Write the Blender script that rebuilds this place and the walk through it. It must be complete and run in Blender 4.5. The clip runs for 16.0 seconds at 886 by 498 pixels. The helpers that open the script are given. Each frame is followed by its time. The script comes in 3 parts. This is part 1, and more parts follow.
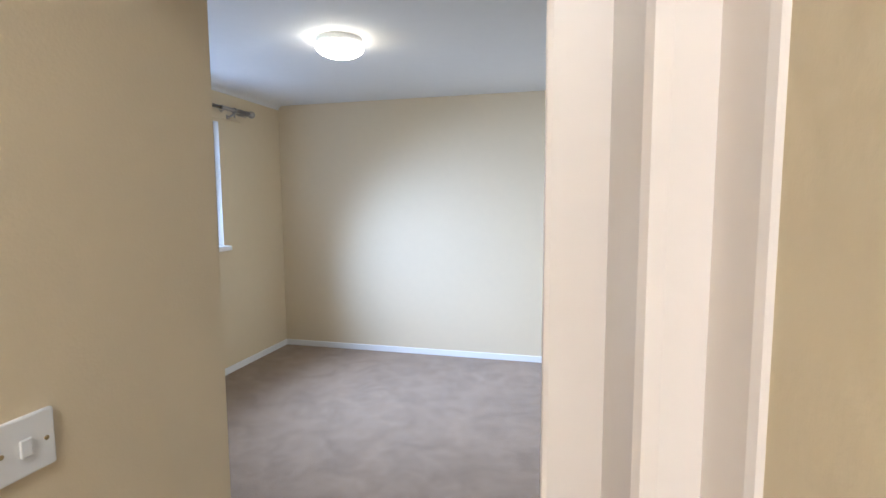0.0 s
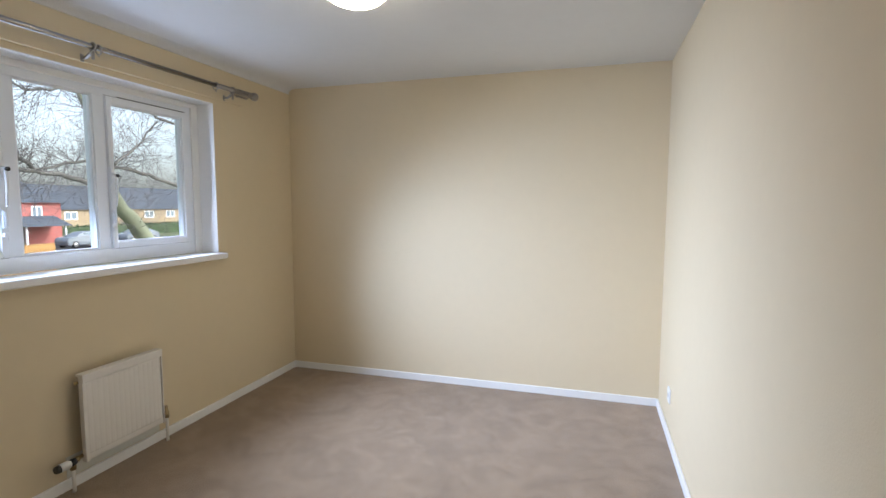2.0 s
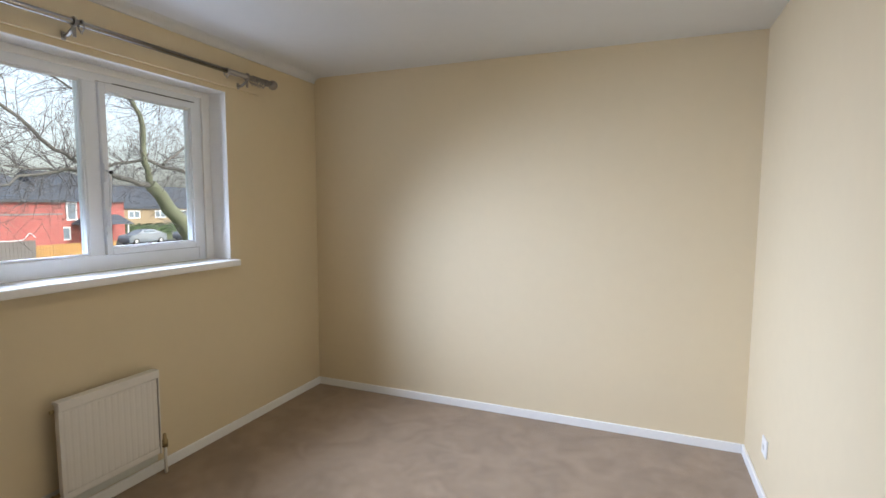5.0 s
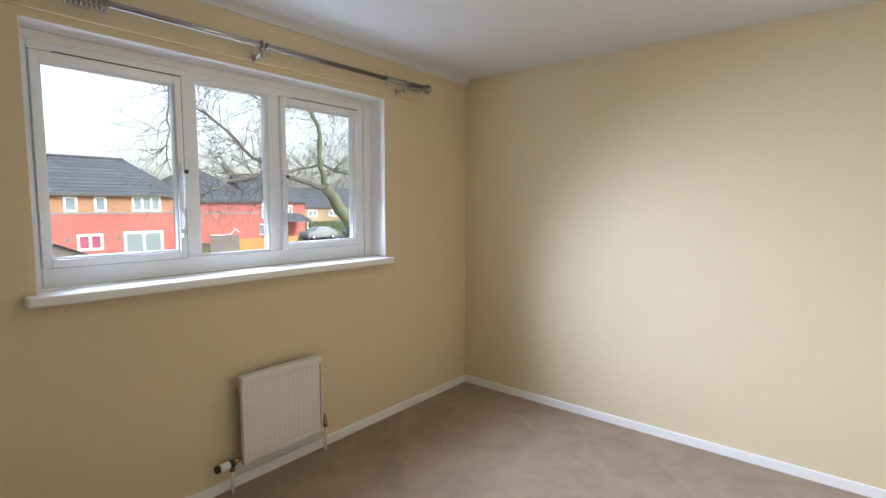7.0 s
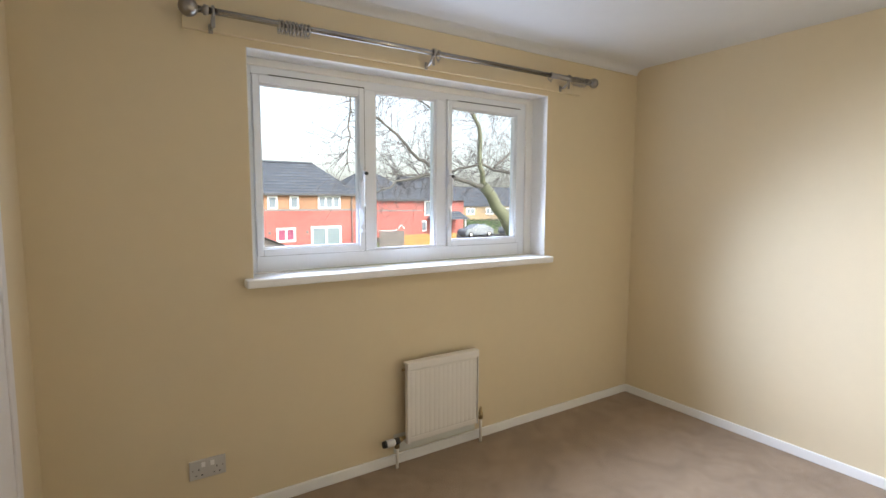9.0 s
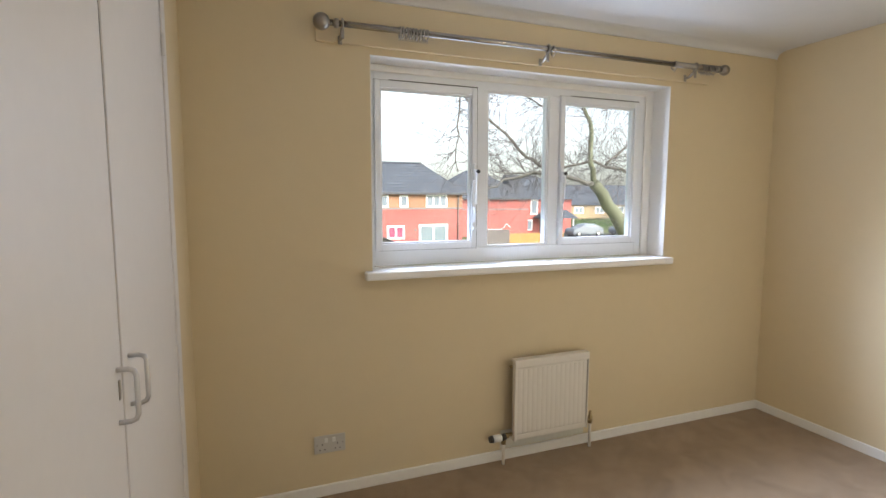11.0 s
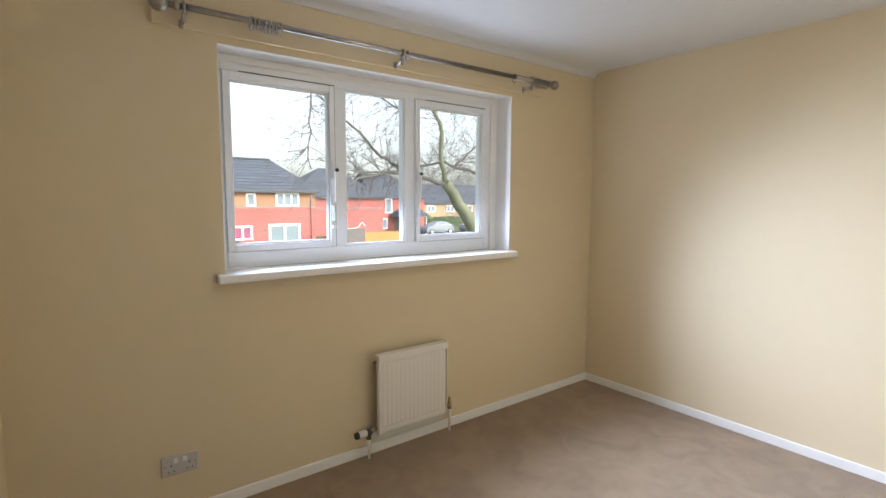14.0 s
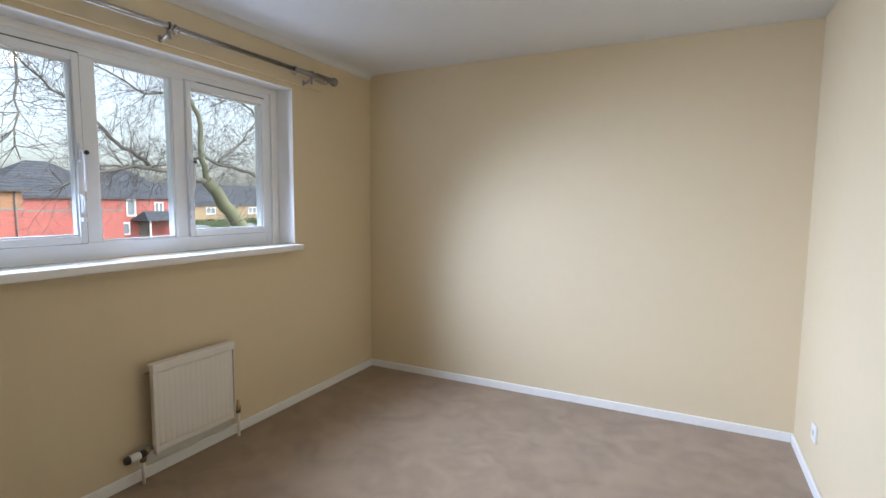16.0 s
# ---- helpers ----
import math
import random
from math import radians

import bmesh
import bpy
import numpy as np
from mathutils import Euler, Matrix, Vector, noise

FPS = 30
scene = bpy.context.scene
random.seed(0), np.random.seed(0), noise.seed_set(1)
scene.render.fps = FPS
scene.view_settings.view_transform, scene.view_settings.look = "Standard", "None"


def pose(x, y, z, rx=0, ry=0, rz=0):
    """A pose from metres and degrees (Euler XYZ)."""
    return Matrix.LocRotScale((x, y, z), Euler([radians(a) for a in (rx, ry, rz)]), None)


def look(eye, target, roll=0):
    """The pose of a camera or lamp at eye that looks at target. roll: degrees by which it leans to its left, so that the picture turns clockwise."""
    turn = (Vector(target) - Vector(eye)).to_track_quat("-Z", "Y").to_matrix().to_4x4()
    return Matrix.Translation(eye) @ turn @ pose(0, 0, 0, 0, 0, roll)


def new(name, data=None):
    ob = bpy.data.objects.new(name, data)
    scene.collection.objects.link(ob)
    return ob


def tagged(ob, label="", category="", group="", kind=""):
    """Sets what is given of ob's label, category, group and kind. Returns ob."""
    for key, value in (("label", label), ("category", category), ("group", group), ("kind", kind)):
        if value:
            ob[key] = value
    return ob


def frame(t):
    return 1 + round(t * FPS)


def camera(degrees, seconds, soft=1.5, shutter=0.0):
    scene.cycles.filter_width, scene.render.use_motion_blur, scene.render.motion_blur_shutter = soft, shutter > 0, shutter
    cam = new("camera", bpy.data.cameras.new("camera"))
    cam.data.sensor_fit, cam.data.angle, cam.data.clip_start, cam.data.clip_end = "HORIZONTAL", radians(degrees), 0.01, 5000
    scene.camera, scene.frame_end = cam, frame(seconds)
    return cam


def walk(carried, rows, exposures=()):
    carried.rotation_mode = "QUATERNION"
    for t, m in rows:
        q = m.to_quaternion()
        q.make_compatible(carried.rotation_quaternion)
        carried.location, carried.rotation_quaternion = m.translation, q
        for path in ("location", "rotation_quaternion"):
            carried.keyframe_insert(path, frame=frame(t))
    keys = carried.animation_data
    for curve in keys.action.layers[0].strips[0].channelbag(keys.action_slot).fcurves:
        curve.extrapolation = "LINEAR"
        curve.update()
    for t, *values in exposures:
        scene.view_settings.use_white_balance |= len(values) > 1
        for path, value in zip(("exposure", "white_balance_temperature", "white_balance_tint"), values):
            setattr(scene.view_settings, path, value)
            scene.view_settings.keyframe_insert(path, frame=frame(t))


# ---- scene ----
cam = camera(83.8, 16.0)

PATH = [
    (0, (2.745, -4.369, 1.416), (2.258, -2.438, 1.226), -0.3),
    (0.1, (2.726, -4.353, 1.416), (2.227, -2.425, 1.233), 0.1),
    (0.2, (2.701, -4.317, 1.418), (2.184, -2.394, 1.237), 0.2),
    (0.3, (2.68, -4.284, 1.413), (2.147, -2.365, 1.234), 0.1),
    (0.5, (2.623, -4.219, 1.414), (2.067, -2.307, 1.235), 0.1),
    (0.9, (2.516, -4.09, 1.398), (1.946, -2.18, 1.226), -0.1),
    (1, (2.502, -4.055, 1.414), (1.928, -2.147, 1.237), 0.1),
    (1.5, (2.447, -3.876, 1.418), (1.869, -1.971, 1.23), 0.2),
    (1.8, (2.43, -3.739, 1.417), (1.861, -1.831, 1.23), 0.1),
    (2, (2.453, -3.658, 1.397), (1.876, -1.751, 1.218), 0.1),
    (2.5, (2.425, -3.506, 1.374), (1.866, -1.594, 1.201), 0.1),
    (3, (2.399, -3.385, 1.386), (1.859, -1.467, 1.216), 0.1),
    (5.5, (2.327, -3.164, 1.405), (1.468, -1.367, 1.225), 0.2),
    (6, (2.315, -3.138, 1.404), (1.322, -1.412, 1.222), 0.1),
    (6.5, (2.312, -3.109, 1.415), (1.176, -1.474, 1.227), 0.2),
    (7, (2.311, -3.111, 1.409), (1.051, -1.568, 1.227), 0.2),
    (7.5, (2.305, -3.12, 1.411), (0.935, -1.675, 1.227), 0.2),
    (8, (2.307, -3.119, 1.416), (0.83, -1.782, 1.228), 0.3),
    (8.5, (2.299, -3.128, 1.413), (0.725, -1.909, 1.223), 0.2),
    (9, (2.302, -3.136, 1.41), (0.629, -2.056, 1.219), 0.2),
    (9.5, (2.291, -3.166, 1.402), (0.533, -2.231, 1.213), 0.2),
    (10, (2.297, -3.187, 1.402), (0.464, -2.41, 1.212), 0.1),
    (12.5, (2.321, -3.15, 1.411), (0.452, -2.467, 1.212), 0.1),
    (13, (2.321, -3.16, 1.412), (0.522, -2.309, 1.21), 0.2),
    (13.5, (2.333, -3.192, 1.392), (0.632, -2.157, 1.202), 0.2),
    (14, (2.342, -3.221, 1.404), (0.762, -2.012, 1.204), 0.3),
    (14.5, (2.352, -3.242, 1.394), (0.908, -1.873, 1.196), 0.3),
    (15, (2.364, -3.268, 1.384), (1.081, -1.747, 1.186), 0.3),
    (15.5, (2.381, -3.277, 1.365), (1.277, -1.62, 1.17), 0.1),
    (16, (2.335, -3.353, 1.344), (1.446, -1.571, 1.159), 0.5),
]
EXPOSURES = [(0.0, 0.38, 5350, 10), (0.5, 0.45, 5450, 10), (1.0, 0.52, 5450, 10), (1.6, 0.28, 5850, 10), (3.0, 0.0, 6350, 10),
             (5.5, -0.03, 6550, 10), (7.0, 0.15, 6600, 10), (10.0, 0.4, 6700, 10), (12.5, 0.4, 6800, 10), (14.5, 0.25, 6500, 10), (16.0, 0.0, 6300, 10)]
walk(cam, [(t, look(eye, target, roll)) for t, eye, target, roll in PATH], EXPOSURES)

# ---- world and sun: a bright overcast day ----
SKY_STRENGTH = 0.41
world = bpy.data.worlds.new("world")
scene.world = world
world.use_nodes = True
wn, wl = world.node_tree.nodes, world.node_tree.links
sky = wn.new("ShaderNodeTexSky")
sky.sky_type = "NISHITA"
sky.sun_disc = False
sky.sun_elevation, sky.sun_rotation = radians(38), radians(75)
sky.dust_density, sky.air_density, sky.ozone_density = 4.0, 1.0, 1.0
haze = wn.new("ShaderNodeHueSaturation")
haze.inputs["Saturation"].default_value = 0.5
wl.new(sky.outputs[0], haze.inputs["Color"])
wl.new(haze.outputs[0], wn["Background"].inputs["Color"])
wn["Background"].inputs["Strength"].default_value = SKY_STRENGTH

sun = new("sun", bpy.data.lights.new("sun", "SUN"))
sun.data.energy, sun.data.angle, sun.data.color = 1.2, radians(18), (1.0, 0.95, 0.88)
sun.matrix_world = look((60, 16, 50), (0, 0, 0))

# daylight of the open sky, gathered in the window's opening: one wide lamp, and one for each light slanting down from the sky
def daylight(y, width, watts, turn, dip, spread):
    lamp = new("window_daylight", bpy.data.lights.new("window_daylight", "AREA"))
    lamp.data.shape, lamp.data.size, lamp.data.size_y = "RECTANGLE", width, 0.86
    lamp.data.energy, lamp.data.color, lamp.data.spread = watts, (0.585, 0.715, 1.0), radians(spread)
    lamp.matrix_world = look((-0.045, y, 1.57), (-0.045 + math.cos(radians(turn)), y + math.sin(radians(turn)), 1.57 - math.tan(radians(dip))))


daylight(-1.77, 1.66, 9.5, 0, 0, 180)
for y, width, turn in ((-2.33, 0.42, 25), (-1.80, 0.34, 22), (-1.26, 0.42, 18)):
    daylight(y, width, 12.6, turn, 25, 90)


# ---- materials ----
def material(name, color, rough=0.6, metal=0.0, vary=0.06, scale=6.0, bump=0.0, bump_scale=200.0, spec=0.5, coat=0.0):
    """Base colour broken up at two scales, with a fine relief."""
    m = bpy.data.materials.new(name)
    m.use_nodes = True
    n, l = m.node_tree.nodes, m.node_tree.links
    p = n["Principled BSDF"]
    p.inputs["Roughness"].default_value, p.inputs["Metallic"].default_value = rough, metal
    p.inputs["Specular IOR Level"].default_value, p.inputs["Coat Weight"].default_value = spec, coat
    co = n.new("ShaderNodeTexCoord")
    big, small = n.new("ShaderNodeTexNoise"), n.new("ShaderNodeTexNoise")
    big.inputs["Scale"].default_value, big.inputs["Detail"].default_value = scale * 0.25, 3
    small.inputs["Scale"].default_value, small.inputs["Detail"].default_value = scale * 5, 5
    add = n.new("ShaderNodeMix")
    add.data_type = "FLOAT"
    add.inputs[0].default_value = 0.4
    l.new(co.outputs["Object"], big.inputs["Vector"])
    l.new(co.outputs["Object"], small.inputs["Vector"])
    l.new(big.outputs["Fac"], add.inputs[2])
    l.new(small.outputs["Fac"], add.inputs[3])
    ramp = n.new("ShaderNodeValToRGB")
    ramp.color_ramp.elements[0].position, ramp.color_ramp.elements[1].position = 0.3, 0.7
    ramp.color_ramp.elements[0].color = (*[c * (1 - vary) for c in color], 1)
    ramp.color_ramp.elements[1].color = (*[min(1, c * (1 + vary)) for c in color], 1)
    l.new(add.outputs[0], ramp.inputs["Fac"])
    l.new(ramp.outputs["Color"], p.inputs["Base Color"])
    if bump:
        grain, b = n.new("ShaderNodeTexNoise"), n.new("ShaderNodeBump")
        grain.inputs["Scale"].default_value, grain.inputs["Detail"].default_value = bump_scale, 4
        b.inputs["Strength"].default_value, b.inputs["Distance"].default_value = bump, 0.004
        l.new(co.outputs["Object"], grain.inputs["Vector"])
        l.new(grain.outputs["Fac"], b.inputs["Height"])
        l.new(b.outputs["Normal"], p.inputs["Normal"])
    return m


def carpet_material():
    """Short taupe pile, brushed into lighter and darker swathes by feet."""
    m = material("carpet", (0.33, 0.235, 0.15), 0.95, vary=0.10, scale=5, bump=0.0, spec=0.1)
    n, l = m.node_tree.nodes, m.node_tree.links
    p = n["Principled BSDF"]
    co = n.new("ShaderNodeTexCoord")
    warp, tread, pile = n.new("ShaderNodeTexNoise"), n.new("ShaderNodeTexNoise"), n.new("ShaderNodeTexNoise")
    tread.inputs["Scale"].default_value, tread.inputs["Detail"].default_value = 5.5, 4
    tread.inputs["Distortion"].default_value = 0.9
    pile.inputs["Scale"].default_value, pile.inputs["Detail"].default_value = 420, 3
    warp.inputs["Scale"].default_value = 90
    for t in (tread, pile, warp):
        l.new(co.outputs["Object"], t.inputs["Vector"])
    ramp = n.new("ShaderNodeValToRGB")
    ramp.color_ramp.elements[0].position, ramp.color_ramp.elements[1].position = 0.34, 0.62
    ramp.color_ramp.elements[0].color, ramp.color_ramp.elements[1].color = (0.86, 0.85, 0.84, 1), (1.07, 1.07, 1.07, 1)
    l.new(tread.outputs["Fac"], ramp.inputs["Fac"])
    ramp2 = n.new("ShaderNodeValToRGB")
    ramp2.color_ramp.elements[0].position, ramp2.color_ramp.elements[1].position = 0.3, 0.7
    ramp2.color_ramp.elements[0].color, ramp2.color_ramp.elements[1].color = (0.78, 0.78, 0.78, 1), (1.15, 1.15, 1.15, 1)
    l.new(pile.outputs["Fac"], ramp2.inputs["Fac"])
    base = p.inputs["Base Color"].links[0].from_socket
    a, b = n.new("ShaderNodeMix"), n.new("ShaderNodeMix")
    for mx, first, second in ((a, base, ramp.outputs["Color"]), (b, None, ramp2.outputs["Color"])):
        mx.data_type, mx.blend_type = "RGBA", "MULTIPLY"
        mx.inputs[0].default_value = 1.0
        l.new(first or a.outputs[2], mx.inputs[6])
        l.new(second, mx.inputs[7])
    l.new(b.outputs[2], p.inputs["Base Color"])
    bp, add = n.new("ShaderNodeBump"), n.new("ShaderNodeMath")
    l.new(pile.outputs["Fac"], add.inputs[0])
    l.new(warp.outputs["Fac"], add.inputs[1])
    bp.inputs["Strength"].default_value, bp.inputs["Distance"].default_value = 0.6, 0.006
    l.new(add.outputs[0], bp.inputs["Height"])
    l.new(bp.outputs["Normal"], p.inputs["Normal"])
    p.inputs["Sheen Weight"].default_value = 0.25
    return m


def brick_material(name, color, mortar, row=0.075, width=0.225, joint=0.006):
    """Stretcher-bond courses, in metres, laid over walls that face along x or y."""
    m = bpy.data.materials.new(name)
    m.use_nodes = True
    n, l = m.node_tree.nodes, m.node_tree.links
    p = n["Principled BSDF"]
    p.inputs["Roughness"].default_value = 0.9
    co, sep, comb, add = n.new("ShaderNodeTexCoord"), n.new("ShaderNodeSeparateXYZ"), n.new("ShaderNodeCombineXYZ"), n.new("ShaderNodeMath")
    l.new(co.outputs["Object"], sep.inputs[0])
    l.new(sep.outputs["X"], add.inputs[0])
    l.new(sep.outputs["Y"], add.inputs[1])
    l.new(add.outputs[0], comb.inputs["X"])
    l.new(sep.outputs["Z"], comb.inputs["Y"])
    t = n.new("ShaderNodeTexBrick")
    t.inputs["Scale"].default_value = 1.0
    t.inputs["Brick Width"].default_value, t.inputs["Row Height"].default_value = width, row
    t.inputs["Mortar Size"].default_value, t.inputs["Bias"].default_value = joint, 0.0
    t.inputs["Color1"].default_value = (*[c * 1.15 for c in color], 1)
    t.inputs["Color2"].default_value = (*[c * 0.82 for c in color], 1)
    t.inputs["Mortar"].default_value = (*mortar, 1)
    l.new(comb.outputs[0], t.inputs["Vector"])
    stain = n.new("ShaderNodeTexNoise")
    stain.inputs["Scale"].default_value = 0.6
    l.new(co.outputs["Object"], stain.inputs["Vector"])
    r = n.new("ShaderNodeValToRGB")
    r.color_ramp.elements[0].position, r.color_ramp.elements[1].position = 0.3, 0.7
    r.color_ramp.elements[0].color, r.color_ramp.elements[1].color = (0.85, 0.85, 0.85, 1), (1.08, 1.08, 1.08, 1)
    l.new(stain.outputs["Fac"], r.inputs["Fac"])
    mx = n.new("ShaderNodeMix")
    mx.data_type, mx.blend_type = "RGBA", "MULTIPLY"
    mx.inputs[0].default_value = 1.0
    l.new(t.outputs["Color"], mx.inputs[6])
    l.new(r.outputs["Color"], mx.inputs[7])
    l.new(mx.outputs[2], p.inputs["Base Color"])
    bp = n.new("ShaderNodeBump")
    bp.inputs["Strength"].default_value, bp.inputs["Distance"].default_value, bp.invert = 0.5, 0.01, True
    l.new(t.outputs["Fac"], bp.inputs["Height"])
    l.new(bp.outputs["Normal"], p.inputs["Normal"])
    return m


def glass_material():
    m = bpy.data.materials.new("window_glass")
    m.use_nodes = True
    n, l = m.node_tree.nodes, m.node_tree.links
    clear, gloss, mix, fres = n.new("ShaderNodeBsdfTransparent"), n.new("ShaderNodeBsdfGlossy"), n.new("ShaderNodeMixShader"), n.new("ShaderNodeFresnel")
    clear.inputs["Color"].default_value = (0.93, 0.95, 0.95, 1)
    gloss.inputs["Roughness"].default_value = 0.01
    fres.inputs["IOR"].default_value = 1.25
    l.new(fres.outputs[0], mix.inputs[0])
    l.new(clear.outputs[0], mix.inputs[1])
    l.new(gloss.outputs[0], mix.inputs[2])
    l.new(mix.outputs[0], n["Material Output"].inputs["Surface"])
    return m


def glow_material(name, color, strength):
    m = bpy.data.materials.new(name)
    m.use_nodes = True
    p = m.node_tree.nodes["Principled BSDF"]
    p.inputs["Base Color"].default_value = (0.85, 0.83, 0.78, 1)
    p.inputs["Roughness"].default_value = 0.35
    p.inputs["Emission Color"].default_value, p.inputs["Emission Strength"].default_value = (*color, 1), strength
    return m


LAMP_GLOW = 20.0
WALL = material("cream_wall_paint", (0.71, 0.595, 0.40), 0.75, vary=0.02, scale=3, bump=0.12, bump_scale=160, spec=0.3)
CEIL = material("white_ceiling_paint", (0.74, 0.74, 0.73), 0.85, vary=0.02, scale=3, bump=0.15, bump_scale=120, spec=0.2)
GLOSS = material("white_gloss_paint", (0.86, 0.85, 0.82), 0.35, vary=0.025, scale=8, bump=0.05, bump_scale=60)
WARD = material("white_cupboard_paint", (0.76, 0.73, 0.70), 0.42, vary=0.025, scale=5, bump=0.06, bump_scale=50)
DOORP = material("white_door_paint", (0.74, 0.72, 0.71), 0.38, vary=0.025, scale=5, bump=0.06, bump_scale=50)
JAMBP = material("cream_gloss_paint", (0.75, 0.67, 0.60), 0.35, vary=0.03, scale=9, bump=0.06, bump_scale=60)
OLDPAINT = material("old_white_paint", (0.66, 0.65, 0.58), 0.8, vary=0.06, scale=8, bump=0.1, bump_scale=120, spec=0.2)
UPVC = material("white_plastic_frame", (0.84, 0.87, 0.90), 0.3, vary=0.02, scale=6)
SEAL = material("black_rubber_seal", (0.02, 0.02, 0.02), 0.7, vary=0.2)
ENAMEL = material("white_radiator_enamel", (0.76, 0.72, 0.65), 0.35, vary=0.02, scale=8)
CHROME = material("polished_chrome", (0.40, 0.38, 0.35), 0.2, 1.0, vary=0.04, scale=30)
NICKEL = material("brushed_nickel", (0.36, 0.33, 0.29), 0.28, 1.0, vary=0.08, scale=40)
ALU = material("satin_aluminium", (0.62, 0.61, 0.60), 0.35, 1.0, vary=0.05, scale=40)
BRASS = material("dull_brass", (0.42, 0.32, 0.17), 0.4, 1.0, vary=0.15, scale=40)
BLACK = material("black_plastic", (0.02, 0.02, 0.02), 0.45, vary=0.2)
PLASTIC = material("white_plastic", (0.80, 0.79, 0.77), 0.35, vary=0.015, scale=20)
GREYP = material("grey_white_socket_plastic", (0.55, 0.53, 0.50), 0.35, vary=0.03, scale=20)
CARPET = carpet_material()
GLASS = glass_material()
GLOW = glow_material("lamp_diffuser", (1.0, 0.84, 0.60), LAMP_GLOW)
# stronger glow for the fill added on the landing, no known lamp there
HALL_FILL = glow_material("landing_fill_diffuser", (1.0, 0.94, 0.84), 92.0)
RED = brick_material("red_brick", (0.44, 0.125, 0.115), (0.40, 0.22, 0.19))
ORANGE = brick_material("orange_brick", (0.37, 0.195, 0.12), (0.38, 0.27, 0.18))
BUFF = brick_material("buff_brick", (0.36, 0.27, 0.17), (0.36, 0.3, 0.22))
TILES = brick_material("grey_roof_tile", (0.085, 0.10, 0.13), (0.03, 0.035, 0.045), row=0.24, width=1.5, joint=0.03)
CONC = material("concrete_band", (0.25, 0.23, 0.23), 0.9, vary=0.1)
FARPANE = material("reflecting_far_glass", (0.22, 0.27, 0.32), 0.08, vary=0.2, scale=2)
NET = material("net_curtain", (0.20, 0.26, 0.29), 0.3, vary=0.1, scale=4)
PINK = material("crimson_curtain", (0.28, 0.07, 0.13), 0.8, vary=0.2, scale=6)
BARK = material("green_mossy_bark", (0.19, 0.205, 0.14), 0.95, vary=0.45, scale=5, bump=0.8, bump_scale=30)
TWIG = material("grey_brown_twigs", (0.16, 0.15, 0.155), 0.9, vary=0.3, scale=5)
GREYBARK = material("grey_branch_bark", (0.145, 0.14, 0.13), 0.95, vary=0.4, scale=6, bump=0.8, bump_scale=30)
TRUNK = material("dark_trunk_bark", (0.15, 0.14, 0.10), 0.95, vary=0.45, scale=5, bump=0.8, bump_scale=30)
IVY = material("ivy_leaf", (0.13, 0.14, 0.09), 0.6, vary=0.5, scale=6)
GRASS = material("winter_grass", (0.10, 0.12, 0.05), 0.95, vary=0.35, scale=1.2, bump=0.5, bump_scale=40)
ROAD = material("asphalt", (0.06, 0.06, 0.065), 0.9, vary=0.2, scale=2)
HEDGE = material("hedge_leaf", (0.05, 0.085, 0.035), 0.7, vary=0.5, scale=4)
FENCE = material("orange_fence_timber", (0.42, 0.24, 0.09), 0.85, vary=0.2, scale=3)
GREYW = material("weathered_grey_timber", (0.17, 0.155, 0.15), 0.9, vary=0.3, scale=3)
FELT = material("shed_roof_felt", (0.10, 0.10, 0.11), 0.95, vary=0.25, scale=4)
CARP = material("silver_car_paint", (0.20, 0.23, 0.27), 0.25, 0.3, vary=0.03, coat=1.0)
TYRE = material("tyre_rubber", (0.02, 0.02, 0.02), 0.8, vary=0.2)
WOODS = material("far_bare_wood", (0.20, 0.20, 0.22), 0.95, vary=0.25, scale=0.4)


# ---- building helpers ----
def box(bm, x0, x1, y0, y1, z0, z1, bevel=0.0, segments=2):
    res = bmesh.ops.create_cube(bm, size=1.0, matrix=Matrix.Translation(((x0 + x1) / 2, (y0 + y1) / 2, (z0 + z1) / 2)) @ Matrix.Diagonal((abs(x1 - x0), abs(y1 - y0), abs(z1 - z0), 1)))
    if bevel:
        edges = list({e for v in res["verts"] for e in v.link_edges})
        bmesh.ops.bevel(bm, geom=edges, offset=bevel, segments=segments, affect="EDGES", profile=0.5)
    return bm


def boxes(*items, bevel=0.0):
    bm = bmesh.new()
    for it in items:
        box(bm, *it, bevel=bevel)
    return bm


def tube(bm, pts, radii, sides=10, caps=True):
    """A round tube along the points."""
    pts = [Vector(p) for p in pts]
    if isinstance(radii, (int, float)):
        radii = [radii] * len(pts)
    rings, side = [], None
    for i, p in enumerate(pts):
        way = (pts[min(i + 1, len(pts) - 1)] - pts[max(i - 1, 0)]).normalized()
        if side is None:
            side = way.orthogonal().normalized()
        side = (side - way * side.dot(way)).normalized()
        up = way.cross(side)
        rings.append([bm.verts.new(p + (side * math.cos(a) + up * math.sin(a)) * radii[i]) for a in [2 * math.pi * k / sides for k in range(sides)]])
    for a, b in zip(rings, rings[1:]):
        for k in range(sides):
            f = bm.faces.new((a[k], a[(k + 1) % sides], b[(k + 1) % sides], b[k]))
            f.smooth = True
    if caps:
        bm.faces.new(rings[0][::-1])
        bm.faces.new(rings[-1])
    return bm


